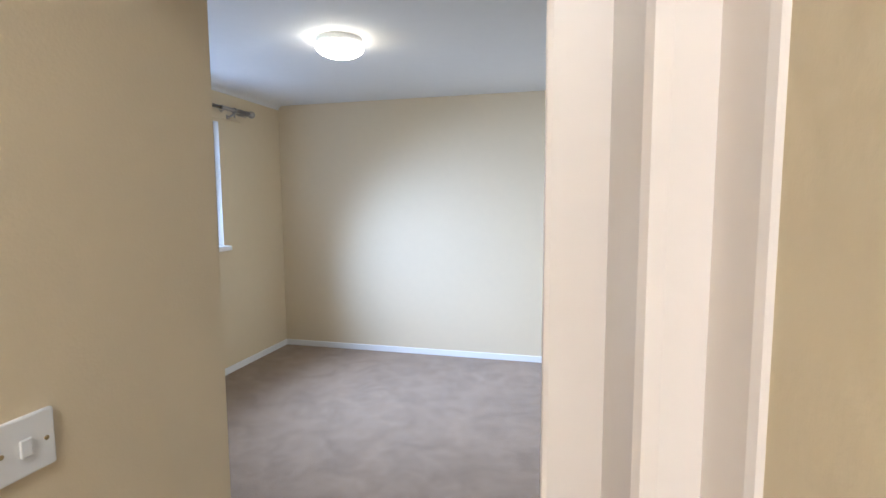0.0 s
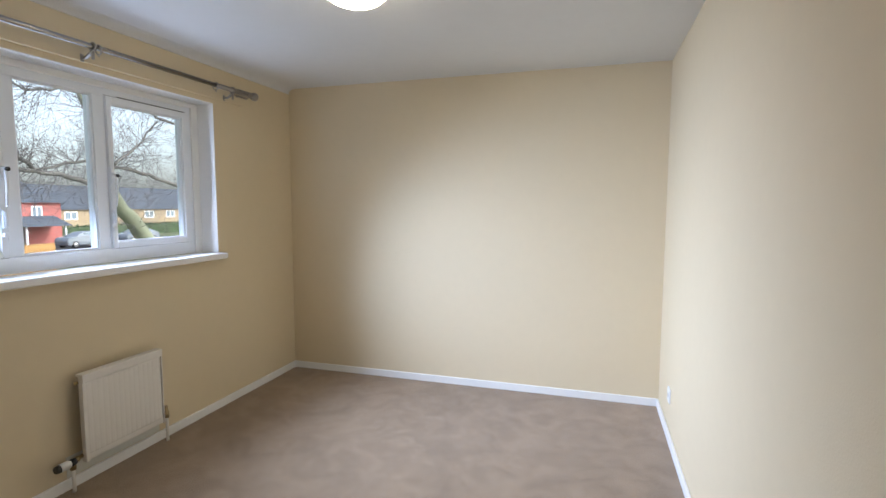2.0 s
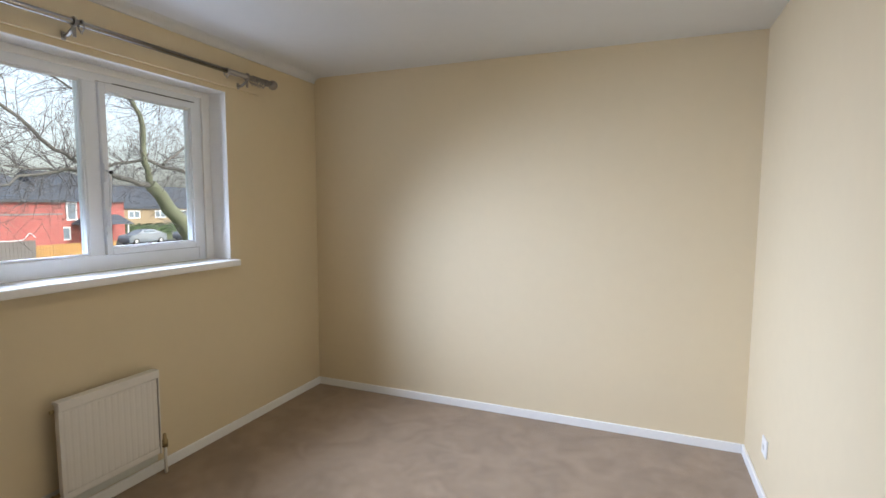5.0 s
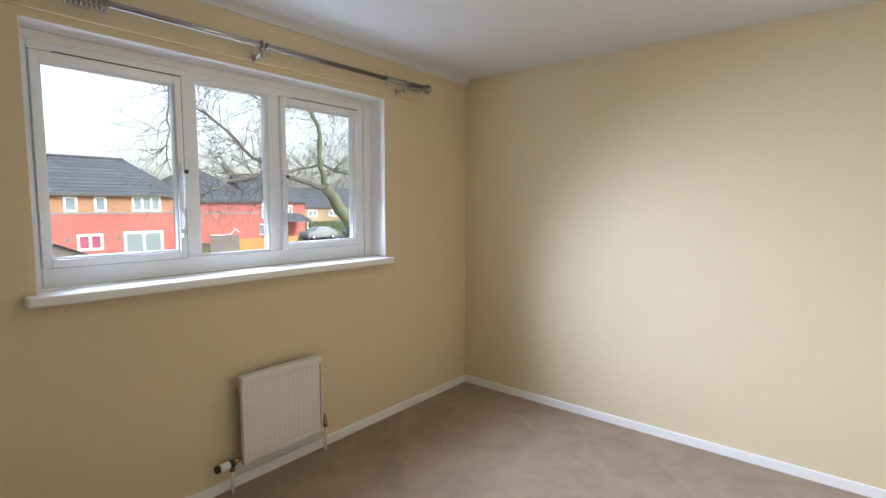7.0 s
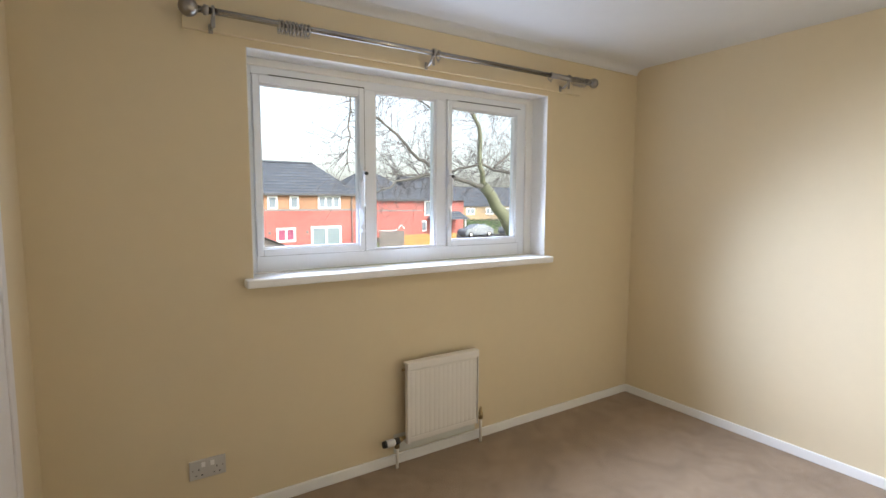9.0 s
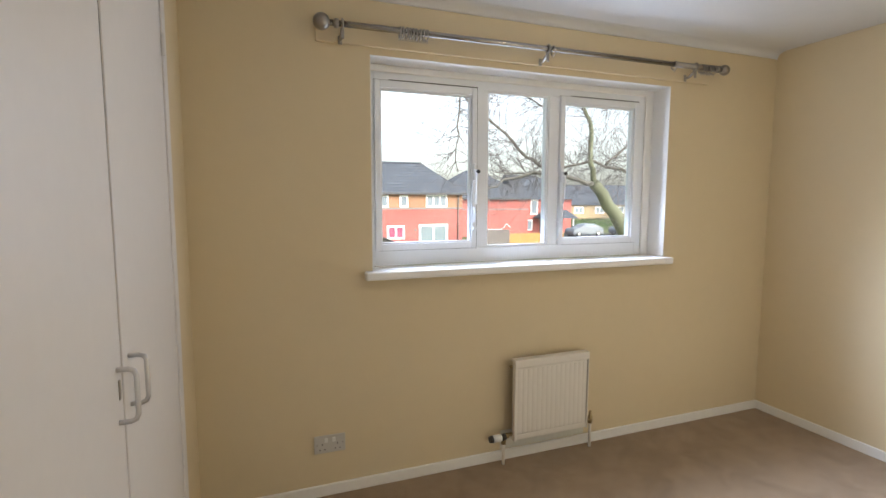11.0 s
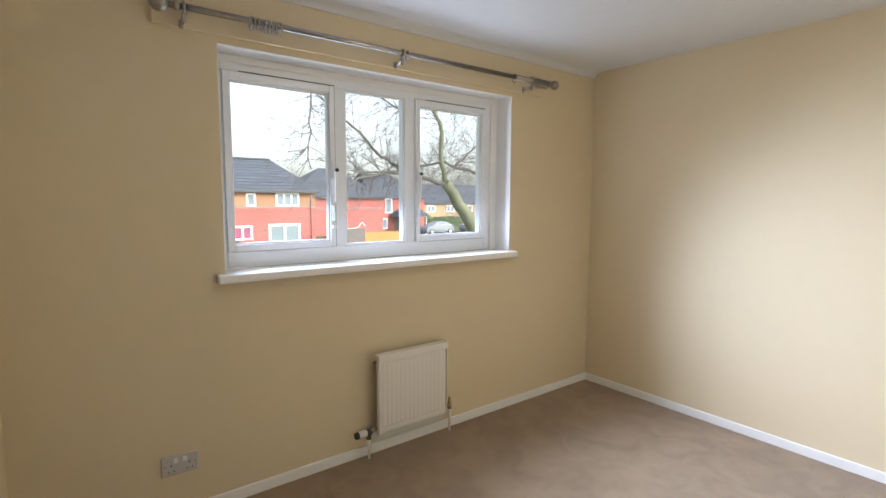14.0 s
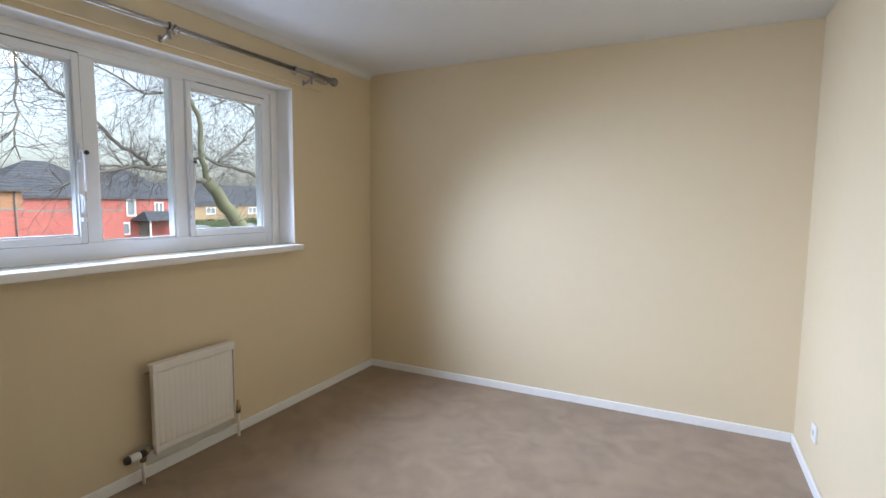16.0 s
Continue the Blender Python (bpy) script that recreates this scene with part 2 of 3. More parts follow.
def lathe(bm, profile, m, sides=32):
    """A profile of (radius, height) turned round z and set at the pose m."""
    rings = [[bm.verts.new(m @ Vector((r * math.cos(2 * math.pi * k / sides), r * math.sin(2 * math.pi * k / sides), h))) for k in range(sides)] for r, h in profile]
    for a, b in zip(rings, rings[1:]):
        for k in range(sides):
            f = bm.faces.new((a[k], a[(k + 1) % sides], b[(k + 1) % sides], b[k]))
            f.smooth = True
    bm.faces.new(rings[0][::-1])
    bm.faces.new(rings[-1])
    return bm


def ring(bm, centre, axis, radius, thick, sides=18, minor=6):
    q = Vector(axis).to_track_quat("Z", "Y").to_matrix()
    loops = []
    for i in range(sides):
        a = 2 * math.pi * i / sides
        loops.append([bm.verts.new(Vector(centre) + q @ Vector(((radius + thick * math.cos(b)) * math.cos(a), (radius + thick * math.cos(b)) * math.sin(a), thick * math.sin(b)))) for b in [2 * math.pi * k / minor for k in range(minor)]])
    for i in range(sides):
        a, b = loops[i], loops[(i + 1) % sides]
        for k in range(minor):
            f = bm.faces.new((a[k], b[k], b[(k + 1) % minor], a[(k + 1) % minor]))
            f.smooth = True
    return bm


def part(name, bm, mat, parent=None, label=""):
    """One mesh object from a bmesh, under a thing or a part."""
    bmesh.ops.recalc_face_normals(bm, faces=bm.faces)
    me = bpy.data.meshes.new(name)
    bm.to_mesh(me)
    bm.free()
    me.materials.append(mat)
    ob = new(name, me)
    if parent is not None:
        ob.parent = parent
        ob.matrix_parent_inverse = parent.matrix_world.inverted()
    if label:
        ob["label"] = label
    return ob


def thing(name, at, label, category, group="", kind=""):
    ob = new(name)
    ob.empty_display_size = 0.1
    ob.location = at
    ob.matrix_world = Matrix.Translation(at)
    return tagged(ob, label, category, group, kind)


def structure(name, bm, mat, label, category):
    return tagged(part(name, bm, mat), label, category, kind="structure")


# ---- the room: window wall x = 0, far wall y = 0 ----
W, H, BACK, CUP, SIDE = 2.93, 2.35, -4.11, -3.446, 2.007
HALL_BACK, HALL_X = -6.0, 2.787
OPY0, OPY1, OPZ0, OPZ1 = -2.662, -0.871, 1.035, 2.07

structure("floor", boxes((-0.0, W, BACK - 0.17, 0.0, -0.08, -0.012), (0.95, W, HALL_BACK, BACK - 0.17, -0.08, -0.012)), CARPET, "taupe short-pile carpet with brushed footmarks", "carpet")
structure("ceiling", boxes((-0.27, W + 0.12, BACK - 0.25, 0.12, H, H + 0.12), (0.9, W + 0.12, HALL_BACK - 0.12, BACK - 0.25, H, H + 0.12)), CEIL, "matt white painted plaster ceiling", "ceiling")
structure("wall_window", boxes((-0.27, 0, CUP - 0.9, OPY0, -2.6, H), (-0.27, 0, OPY1, 0.12, -2.6, H), (-0.27, 0, OPY0, OPY1, -2.6, OPZ0), (-0.27, 0, OPY0, OPY1, OPZ1, H)),
          WALL, "cream painted wall pierced by a wide window", "wall")
structure("wall_far", boxes((0, W + 0.12, 0, 0.12, -2.6, H)), WALL, "plain cream painted bedroom wall", "wall")
structure("wall_right", boxes((W, W + 0.12, BACK - 0.17, 0, -2.6, H)), WALL, "plain cream painted bedroom wall beside the door", "wall")
structure("wall_cupboard_side", boxes((SIDE - 0.10, SIDE, BACK - 0.17, CUP, -0.014, H)), WALL, "cream painted wall end beside the fitted cupboard", "wall")
structure("wall_cupboard_back", boxes((0, SIDE - 0.10, BACK - 0.17, BACK - 0.05, -2.6, H)), WALL, "cream painted wall behind the cupboard", "wall")
structure("wall_door", boxes((HALL_X + 0.012, W, BACK - 0.17, BACK, -0.014, H), (SIDE, HALL_X + 0.012, BACK - 0.17, BACK, 2.04, H)), WALL, "cream painted wall round the bedroom doorway", "wall")
structure("wall_hall_right", boxes((HALL_X - 0.010, W + 0.12, HALL_BACK, BACK - 0.17, -2.6, H)), WALL, "cream painted landing wall", "wall")
structure("wall_hall_left", boxes((0.9, 1.02, HALL_BACK, BACK - 0.17, -2.6, H)), WALL, "cream painted landing wall", "wall")
structure("wall_hall_back", boxes((0.9, W + 0.12, HALL_BACK - 0.12, HALL_BACK, -2.6, H)), WALL, "cream painted wall closing the landing", "wall")

# a slim rounded bead where the ceiling meets the window wall
bm = bmesh.new()
cove = [(0.0, 0.0), (0.0, -0.042)] + [(0.052 * (1 - math.cos(a)), -0.042 + 0.040 * math.sin(a)) for a in [math.pi / 2 * k / 8 for k in range(1, 9)]] + [(0.056, 0.0)]
ends = [[bm.verts.new((x, y, H + z)) for x, z in cove] for y in (CUP, 0.0)]
for k in range(len(cove) - 1):
    bm.faces.new((ends[0][k], ends[0][k + 1], ends[1][k + 1], ends[1][k])).smooth = k > 0
structure("trim_ceiling_bead", bm, CEIL, "white plaster bead along the ceiling edge", "coving")


def skirting(name, x0, x1, y0, y1):
    bm = bmesh.new()
    box(bm, x0, x1, y0, y1, -0.014, 0.043, bevel=0.005)
    structure(name, bm, GLOSS, "low white gloss-painted skirting board", "skirting")


skirting("baseboard_window", 0.0, 0.015, CUP, 0)
skirting("baseboard_far", 0.015, W - 0.015, -0.015, 0)
skirting("baseboard_right", W - 0.015, W, BACK, 0)
skirting("baseboard_side", SIDE, SIDE + 0.015, BACK, CUP)
skirting("baseboard_nib", HALL_X + 0.012, W - 0.015, BACK, BACK + 0.015)

# ---- window ----
win = thing("window_1", (-0.13, (OPY0 + OPY1) / 2, OPZ0), "white plastic three-light window with two side casements", "window", kind="structure")
# plastered reveals, head and stepped frame
part("reveal", boxes((-0.145, -0.001, OPY0 - 0.001, OPY0 + 0.004, 1.067, OPZ1), (-0.145, -0.001, OPY1 - 0.004, OPY1 + 0.001, 1.067, OPZ1),
                     (-0.145, -0.001, OPY0 + 0.004, OPY1 - 0.004, OPZ1 - 0.004, OPZ1 + 0.001)), GLOSS, win, "white painted plaster reveal")
FX0, FX1 = -0.215, -0.145
FZ0, FZ1 = 1.067, 2.066
part("frame", boxes((FX0, FX1, OPY0 + 0.004, -2.614, FZ0, FZ1), (FX0, FX1, -0.972, OPY1 - 0.004, FZ0, FZ1),
                    (FX0, FX1, -2.614, -0.972, FZ0, 1.148), (FX0, FX1, -2.614, -0.972, 1.990, FZ1),
                    (FX0, FX1, -2.056, -1.990, 1.148, 1.990), (FX0, FX1, -1.605, -1.540, 1.148, 1.990), bevel=0.004), UPVC, win)
part("outer_step", boxes((FX1, -0.130, OPY0 + 0.004, -2.640, FZ0, FZ1), (FX1, -0.130, -0.930, OPY1 - 0.004, FZ0, FZ1),
                         (FX1, -0.130, -2.642, -0.930, 2.032, FZ1), bevel=0.004), GLOSS, win, "white painted timber surround")
bm = bmesh.new()
box(bm, -0.145, 0.058, OPY0 + 0.0, OPY1, 1.036, 1.066, bevel=0.006)
box(bm, 0.001, 0.063, OPY0 - 0.040, OPY1 + 0.020, 1.027, 1.0665, bevel=0.008)
part("sill", bm, GLOSS, win, "white gloss-painted window board")


def casement(y0, y1, handle_y):
    z0, z1, s = 1.146, 1.994, 0.034
    x0, x1 = -0.1950, -0.1310
    c = part("casement", boxes((x0, x1, y0 + 0.004, y0 + s, z0, z1), (x0, x1, y1 - s, y1 - 0.004, z0, z1),
                               (x0, x1, y0 + s, y1 - s, z0, z0 + s), (x0, x1, y0 + s, y1 - s, z1 - s - 0.004, z1), bevel=0.004), UPVC, win)
    # the shadow gap is open along the head and down one stile
    part("gasket", boxes((-0.21, -0.1435, y1 - 0.0035, y1 + 0.002, z0, z1 + 0.004), (-0.21, -0.1435, y0 + 0.08, y1, z1, z1 + 0.007),
                         (-0.21, -0.1435, y0, y0 + 0.08, z1, z1 + 0.003), (-0.21, -0.1435, y0 + 0.02, y1, z0 - 0.002, z0)), SEAL, c, "black rubber gasket")
    part("hinge_strip", boxes((-0.21, -0.1505, y0 - 0.002, y0 + 0.007, z0, z1)), UPVC, c)
    part("bead", boxes((-0.1730, -0.1450, y0 + s, y0 + s + 0.008, z0 + s, z1 - s), (-0.1730, -0.1450, y1 - s - 0.008, y1 - s, z0 + s, z1 - s),
                       (-0.1730, -0.1450, y0 + s, y1 - s, z0 + s, z0 + s + 0.008), (-0.1730, -0.1450, y0 + s, y1 - s, z1 - s - 0.012, z1 - s), bevel=0.002), UPVC, c)
    g = part("pane", boxes((-0.1690, -0.1650, y0 + s, y1 - s, z0 + s, z1 - s)), GLASS, c, "clear glass pane")
    g.visible_shadow = False
    # espagnolette lever with a dark button, and a stay below
    bm = bmesh.new()
    box(bm, -0.1330, -0.1190, handle_y - 0.008, handle_y + 0.008, 1.51, 1.60, bevel=0.004)
    tube(bm, [(-0.1190, handle_y, 1.565), (-0.0970, handle_y, 1.56), (-0.0910, handle_y, 1.53), (-0.0950, handle_y, 1.44), (-0.1030, handle_y, 1.385)], [0.006, 0.007, 0.007, 0.006, 0.004], 10)
    h = part("handle", bm, UPVC, c, "white lever window handle")
    bm = bmesh.new()
    lathe(bm, [(0.006, 0), (0.010, 0.002), (0.010, 0.012), (0.006, 0.016)], Matrix.Translation((-0.0950, handle_y + 0.004, 1.555)) @ pose(0, 0, 0, 0, 90, 0), 14)
    part("lock_button", bm, BLACK, h, "black lock button")
    bm = bmesh.new()
    box(bm, -0.1330, -0.1210, handle_y - 0.008, handle_y + 0.008, 1.285, 1.37, bevel=0.003)
    tube(bm, [(-0.1210, handle_y, 1.36), (-0.1110, handle_y, 1.33), (-0.1130, handle_y, 1.29)], 0.006, 8)
    box(bm, -0.1330, -0.1150, handle_y - 0.010, handle_y + 0.010, 1.245, 1.265, bevel=0.003)
    part("stay", bm, UPVC, c, "white child-restrictor stay")
    return c


casement(-2.616, -2.052, -2.072)
casement(-1.538, -0.974, -1.528)
g = part("pane", boxes((-0.1790, -0.1750, -1.990, -1.605, 1.148, 1.990)), GLASS, win, "clear fixed glass pane")
g.visible_shadow = False
part("bead", boxes((-0.1750, -0.1530, -1.990, -1.980, 1.148, 1.990), (-0.1750, -0.1530, -1.615, -1.605, 1.148, 1.990), (-0.1750, -0.1530, -1.98, -1.615, 1.148, 1.158), (-0.1750, -0.1530, -1.98, -1.615, 1.980, 1.990), bevel=0.002), UPVC, win)

# ---- curtain pole on a painted batten ----
tagged(part("curtain_batten", boxes((0.0, 0.018, -2.905, -0.60, 2.100, 2.210), bevel=0.003), WALL), "cream painted timber batten fixed above the window", "batten")
RX, RZ0, RZ1 = 0.092, 2.158, 2.168


def rod_z(y):
    return RZ0 + (RZ1 - RZ0) * (y + 2.89) / 2.33


rod = thing("curtain_pole", (0.02, -1.72, 2.12), "brushed metal curtain pole with ball finials and bunched rings", "curtain pole")
bm = bmesh.new()
tube(bm, [(RX, -2.86, rod_z(-2.86)), (RX, -0.95, rod_z(-0.95))], 0.0135, 20)
part("pole", bm, CHROME, rod)
bm = bmesh.new()
tube(bm, [(RX, -0.95, rod_z(-0.95)), (RX, -0.60, rod_z(-0.6))], 0.0155, 20)
part("outer_pole", bm, NICKEL, rod)
for y, r in ((-2.888, 0.036), (-0.565, 0.030)):
    bm = bmesh.new()
    bmesh.ops.create_uvsphere(bm, u_segments=28, v_segments=18, radius=r, matrix=Matrix.Translation((RX, y, rod_z(y))))
    for f in bm.faces:
        f.smooth = True
    s = 1 if y < -1.7 else -1
    tube(bm, [(RX, y + s * r * 0.85, rod_z(y)), (RX, y + s * (r + 0.016), rod_z(y)), (RX, y + s * (r + 0.018), rod_z(y)), (RX, y + s * (r + 0.035), rod_z(y))], [0.012, 0.014, 0.020, 0.019], 20)
    part("finial", bm, NICKEL, rod, "ball finial")
for y in (-2.80, -1.772, -0.79):
    z = rod_z(y)
    bm = bmesh.new()
    box(bm, 0.018, 0.023, y - 0.009, y + 0.009, z - 0.066, z - 0.03, bevel=0.002)
    tube(bm, [(0.02, y, z - 0.05), (0.05, y, z - 0.048), (RX - 0.01, y, z - 0.03), (RX, y, z - 0.018)], 0.008, 10)
    ring(bm, (RX, y, z), (0, 1, 0), 0.0185, 0.005)
    box(bm, RX - 0.004, RX + 0.004, y - 0.007, y + 0.007, z - 0.062, z - 0.018, bevel=0.002)
    part("bracket", bm, NICKEL, rod)
for y in [-2.545 + 0.016 * k for k in range(9)] + [-1.742] + [-0.945, -0.745, -0.725, -0.700, -0.68, -0.655]:
    bm = bmesh.new()
    ring(bm, (RX, y + random.uniform(-0.003, 0.003), rod_z(y) - 0.007), (random.uniform(-0.12, 0.12), 1, random.uniform(-0.08, 0.08)), 0.0235, 0.0032)
    ring(bm, (RX, y, rod_z(y) - 0.036), (1, 0, 0), 0.005, 0.0015, 10, 5)
    part("curtain_ring", bm, NICKEL, rod)

# ---- radiator ----
structure("trim_old_paint", boxes((0.0, 0.0025, -1.965, -1.42, 0.045, 0.150)), OLDPAINT, "old off-white paint left behind the radiator", "paint")
rad = thing("radiator", (0.05, -1.69, 0.10), "small white enamelled panel radiator with thermostatic valve", "radiator")
RY0, RY1, RZB, RZT = -1.924, -1.462, 0.125, 0.560
bm = bmesh.new()
n = 15
xs = []
for i in range(n):
    y = RY0 + 0.012 + (RY1 - RY0 - 0.024) * i / n
    w = (RY1 - RY0 - 0.024) / n
    xs += [(y, 0.0882), (y + w * 0.12, 0.0882), (y + w * 0.34, 0.0895), (y + w * 0.78, 0.0895)]
xs += [(RY1 - 0.012, 0.0882)]
rows = []
for z, pull in ((RZB + 0.030, 0.0), (RZB + 0.039, 1.0), (RZT - 0.049, 1.0), (RZT - 0.040, 0.0)):
    rows.append([bm.verts.new((0.0865 + (x - 0.0865) * pull, y, z)) for y, x in xs])
for a, b in zip(rows, rows[1:]):
    for k in range(len(a) - 1):
        bm.faces.new((a[k], a[k + 1], b[k + 1], b[k]))
box(bm, 0.070, 0.0865, RY0 + 0.004, RY1 - 0.004, RZB, RZB + 0.032, bevel=0.005)
box(bm, 0.070, 0.0865, RY0 + 0.004, RY1 - 0.004, RZT - 0.042, RZT - 0.012, bevel=0.005)
box(bm, 0.066, 0.080, RY0 + 0.004, RY1 - 0.004, RZB + 0.01, RZT - 0.015)
part("panel", bm, ENAMEL, rad, "fluted white front panel")
for y in (RY0, RY1):
    part("side_cover", boxes((0.062, 0.091, y - 0.004, y + 0.012 if y < -1.7 else y + 0.004, RZB - 0.004, RZT), bevel=0.004), ENAMEL, rad)
bm = bmesh.new()
box(bm, 0.046, 0.094, RY0 - 0.003, RY1 + 0.003, RZT - 0.008, RZT + 0.006, bevel=0.003)
box(bm, 0.086, 0.0945, RY0 - 0.003, RY1 + 0.003, RZT - 0.036, RZT - 0.004, bevel=0.003)
part("top_grille", bm, ENAMEL, rad)
part("fin_pack", boxes(*[(0.04, 0.068, RY0 + 0.03 + 0.014 * k, RY0 + 0.032 + 0.014 * k, RZB + 0.02, RZT - 0.02) for k in range(30)]), ENAMEL, rad)
for y in (RY0 + 0.08, RY1 - 0.08):
    part("wall_bracket", boxes((0.0, 0.045, y - 0.012, y + 0.012, RZB + 0.04, RZT - 0.06), bevel=0.003), ENAMEL, rad)
bm = bmesh.new()
tube(bm, [(0.06, RY0 - 0.001, RZT - 0.035), (0.06, RY0 - 0.018, RZT - 0.035)], 0.008, 10)
part("bleed_valve", bm, BRASS, rad)
VZ = 0.143
bm = bmesh.new()
tube(bm, [(0.062, RY0 + 0.01, VZ + 0.012), (0.062, RY0 - 0.022, VZ + 0.008), (0.062, RY0 - 0.024, VZ + 0.008), (0.062, RY0 - 0.045, VZ)], [0.010, 0.010, 0.014, 0.014], 12)
tube(bm, [(0.062, RY0 - 0.052, VZ + 0.012), (0.062, RY0 - 0.052, VZ - 0.036)], 0.014, 12)
v = part("valve_body", bm, BRASS, rad, "dull metal valve body")
bm = bmesh.new()
tube(bm, [(0.062, RY0 - 0.040, VZ + 0.002), (0.062, RY0 - 0.064, VZ), (0.062, RY0 - 0.066, VZ)], [0.017, 0.019, 0.016], 16)
part("valve_collar", bm, BLACK, v, "black plastic collar")
bm = bmesh.new()
tube(bm, [(0.062, RY0 - 0.116, VZ), (0.062, RY0 - 0.134, VZ)], [0.020, 0.017], 16)
part("valve_cap", bm, BLACK, v, "black plastic end cap")
bm = bmesh.new()
tube(bm, [(0.062, RY0 - 0.064, VZ), (0.062, RY0 - 0.076, VZ), (0.062, RY0 - 0.116, VZ)], [0.016, 0.020, 0.020], 18)
part("thermostatic_head", bm, PLASTIC, v, "white thermostatic head")
bm = bmesh.new()
tube(bm, [(0.062, RY1 - 0.01, 0.155), (0.062, RY1 + 0.040, 0.155)], 0.009, 10)
tube(bm, [(0.062, RY1 + 0.042, 0.135), (0.062, RY1 + 0.042, 0.172), (0.062, RY1 + 0.042, 0.174), (0.062, RY1 + 0.042, 0.205)], [0.014, 0.014, 0.009, 0.007], 12)
part("lockshield_valve", bm, BRASS, rad)
for y, z in ((RY0 - 0.052, VZ - 0.03), (RY1 + 0.042, 0.14)):
    bm = bmesh.new()
    tube(bm, [(0.062, y, z), (0.062, y, -0.006)], 0.0085, 12)
    part("pipe", bm, ENAMEL, rad, "white painted pipe")


# ---- sockets and switch ----
def double_socket():
    s = thing("double_socket", (0.0, -2.88, 0.244), "white plastic double power socket with two switches", "power socket")
    part("plate", boxes((0.0, 0.010, -2.953, -2.807, 0.201, 0.287), bevel=0.003), GREYP, s)
    for k in (-1, 1):
        c = -2.88 + 0.036 * k
        part("rocker", boxes((0.010, 0.015, c - 0.008 - 0.018 * k, c + 0.008 - 0.018 * k, 0.254, 0.276), bevel=0.002), PLASTIC, s)
        part("pin_holes", boxes((0.0095, 0.0108, c - 0.002, c + 0.002, 0.240, 0.249), (0.0095, 0.0108, c - 0.0145, c - 0.008, 0.217, 0.221), (0.0095, 0.0108, c + 0.008, c + 0.0145, 0.217, 0.221)), BLACK, s, "dark pin slots")
    for y in (-2.94, -2.82):
        part("screw", boxes((0.0095, 0.0112, y - 0.003, y + 0.003, 0.241, 0.247), bevel=0.0006), NICKEL, s)


double_socket()
s = thing("wall_outlet", (W, -0.48, 0.25), "single white plastic outlet plate low on the wall", "wall outlet")
part("plate", boxes((W - 0.009, W, -0.525, -0.439, 0.207, 0.293), bevel=0.003), PLASTIC, s)
part("insert", boxes((W - 0.012, W - 0.009, -0.494, -0.470, 0.238, 0.262), bevel=0.001), GREYP, s)
s = thing("light_switch", (SIDE, -3.872, 1.078), "white plastic single light switch with two plate screws", "light switch")
part("plate", boxes((SIDE, SIDE + 0.009, -3.915, -3.829, 1.035, 1.121), bevel=0.003), PLASTIC, s)
part("rocker", boxes((SIDE + 0.009, SIDE + 0.014, -3.880, -3.864, 1.064, 1.090), bevel=0.002), PLASTIC, s)
for y in (-3.902, -3.842):
    bm = bmesh.new()
    lathe(bm, [(0.0035, 0.0), (0.0035, 0.0012), (0.002, 0.0018)], Matrix.Translation((SIDE + 0.0085, y, 1.078)) @ pose(0, 0, 0, 0, 90, 0), 14)
    part("screw", bm, BRASS, s, "brown screw head")


# ---- ceiling light, and an unseen landing fill of the same form ----
def ceiling_light(x, y, glow):
    lamp = thing("ceiling_light", (x, y, H), "round opal ceiling light, switched on", "ceiling light")
    bm = bmesh.new()
    lathe(bm, [(0.122, 0.0), (0.130, -0.004), (0.132, -0.040), (0.126, -0.044)], Matrix.Translation((x, y, H)), 48)
    part("base", bm, PLASTIC, lamp, "white base ring")
    bm = bmesh.new()
    lathe(bm, [(0.128, -0.042), (0.137, -0.048)] + [(0.137 * math.cos(a), -0.048 - 0.060 * math.sin(a)) for a in [math.pi / 2 * k / 9 for k in range(1, 9)]] + [(0.004, -0.108)], Matrix.Translation((x, y, H)), 48)
    part("diffuser", bm, glow, lamp, "glowing opal diffuser")
    return lamp


ceiling_light(1.46, -1.67, GLOW)
# unseen fill added behind the camera's start to brighten landing, jamb and side wall
ceiling_light(2.48, -5.1, HALL_FILL)

# ---- fitted cupboard ----
cup = thing("fitted_cupboard", (1.0, CUP, 0), "white painted fitted cupboard with twin doors and steel handles", "cupboard")
part("surround", boxes((0.0, 0.39, CUP - 0.05, CUP, -0.014, H), bevel=0.0), WALL, cup, "cream painted infill")
part("door_frame", boxes((0.39, 0.455, CUP - 0.06, CUP + 0.010, -0.014, 2.10), (1.868, 1.90, CUP - 0.06, CUP + 0.010, -0.014, 2.10), (0.455, 1.868, CUP - 0.06, CUP + 0.010, 2.06, 2.10), bevel=0.004), WARD, cup)
part("top_panel", boxes((0.39, 1.90, CUP - 0.05, CUP, 2.10, H)), WALL, cup)
part("end_panel", boxes((1.90, SIDE - 0.10, CUP - 0.05, CUP, -0.014, H), (1.90, SIDE, CUP - 0.001, CUP + 0.0, -0.014, H)), WALL, cup)
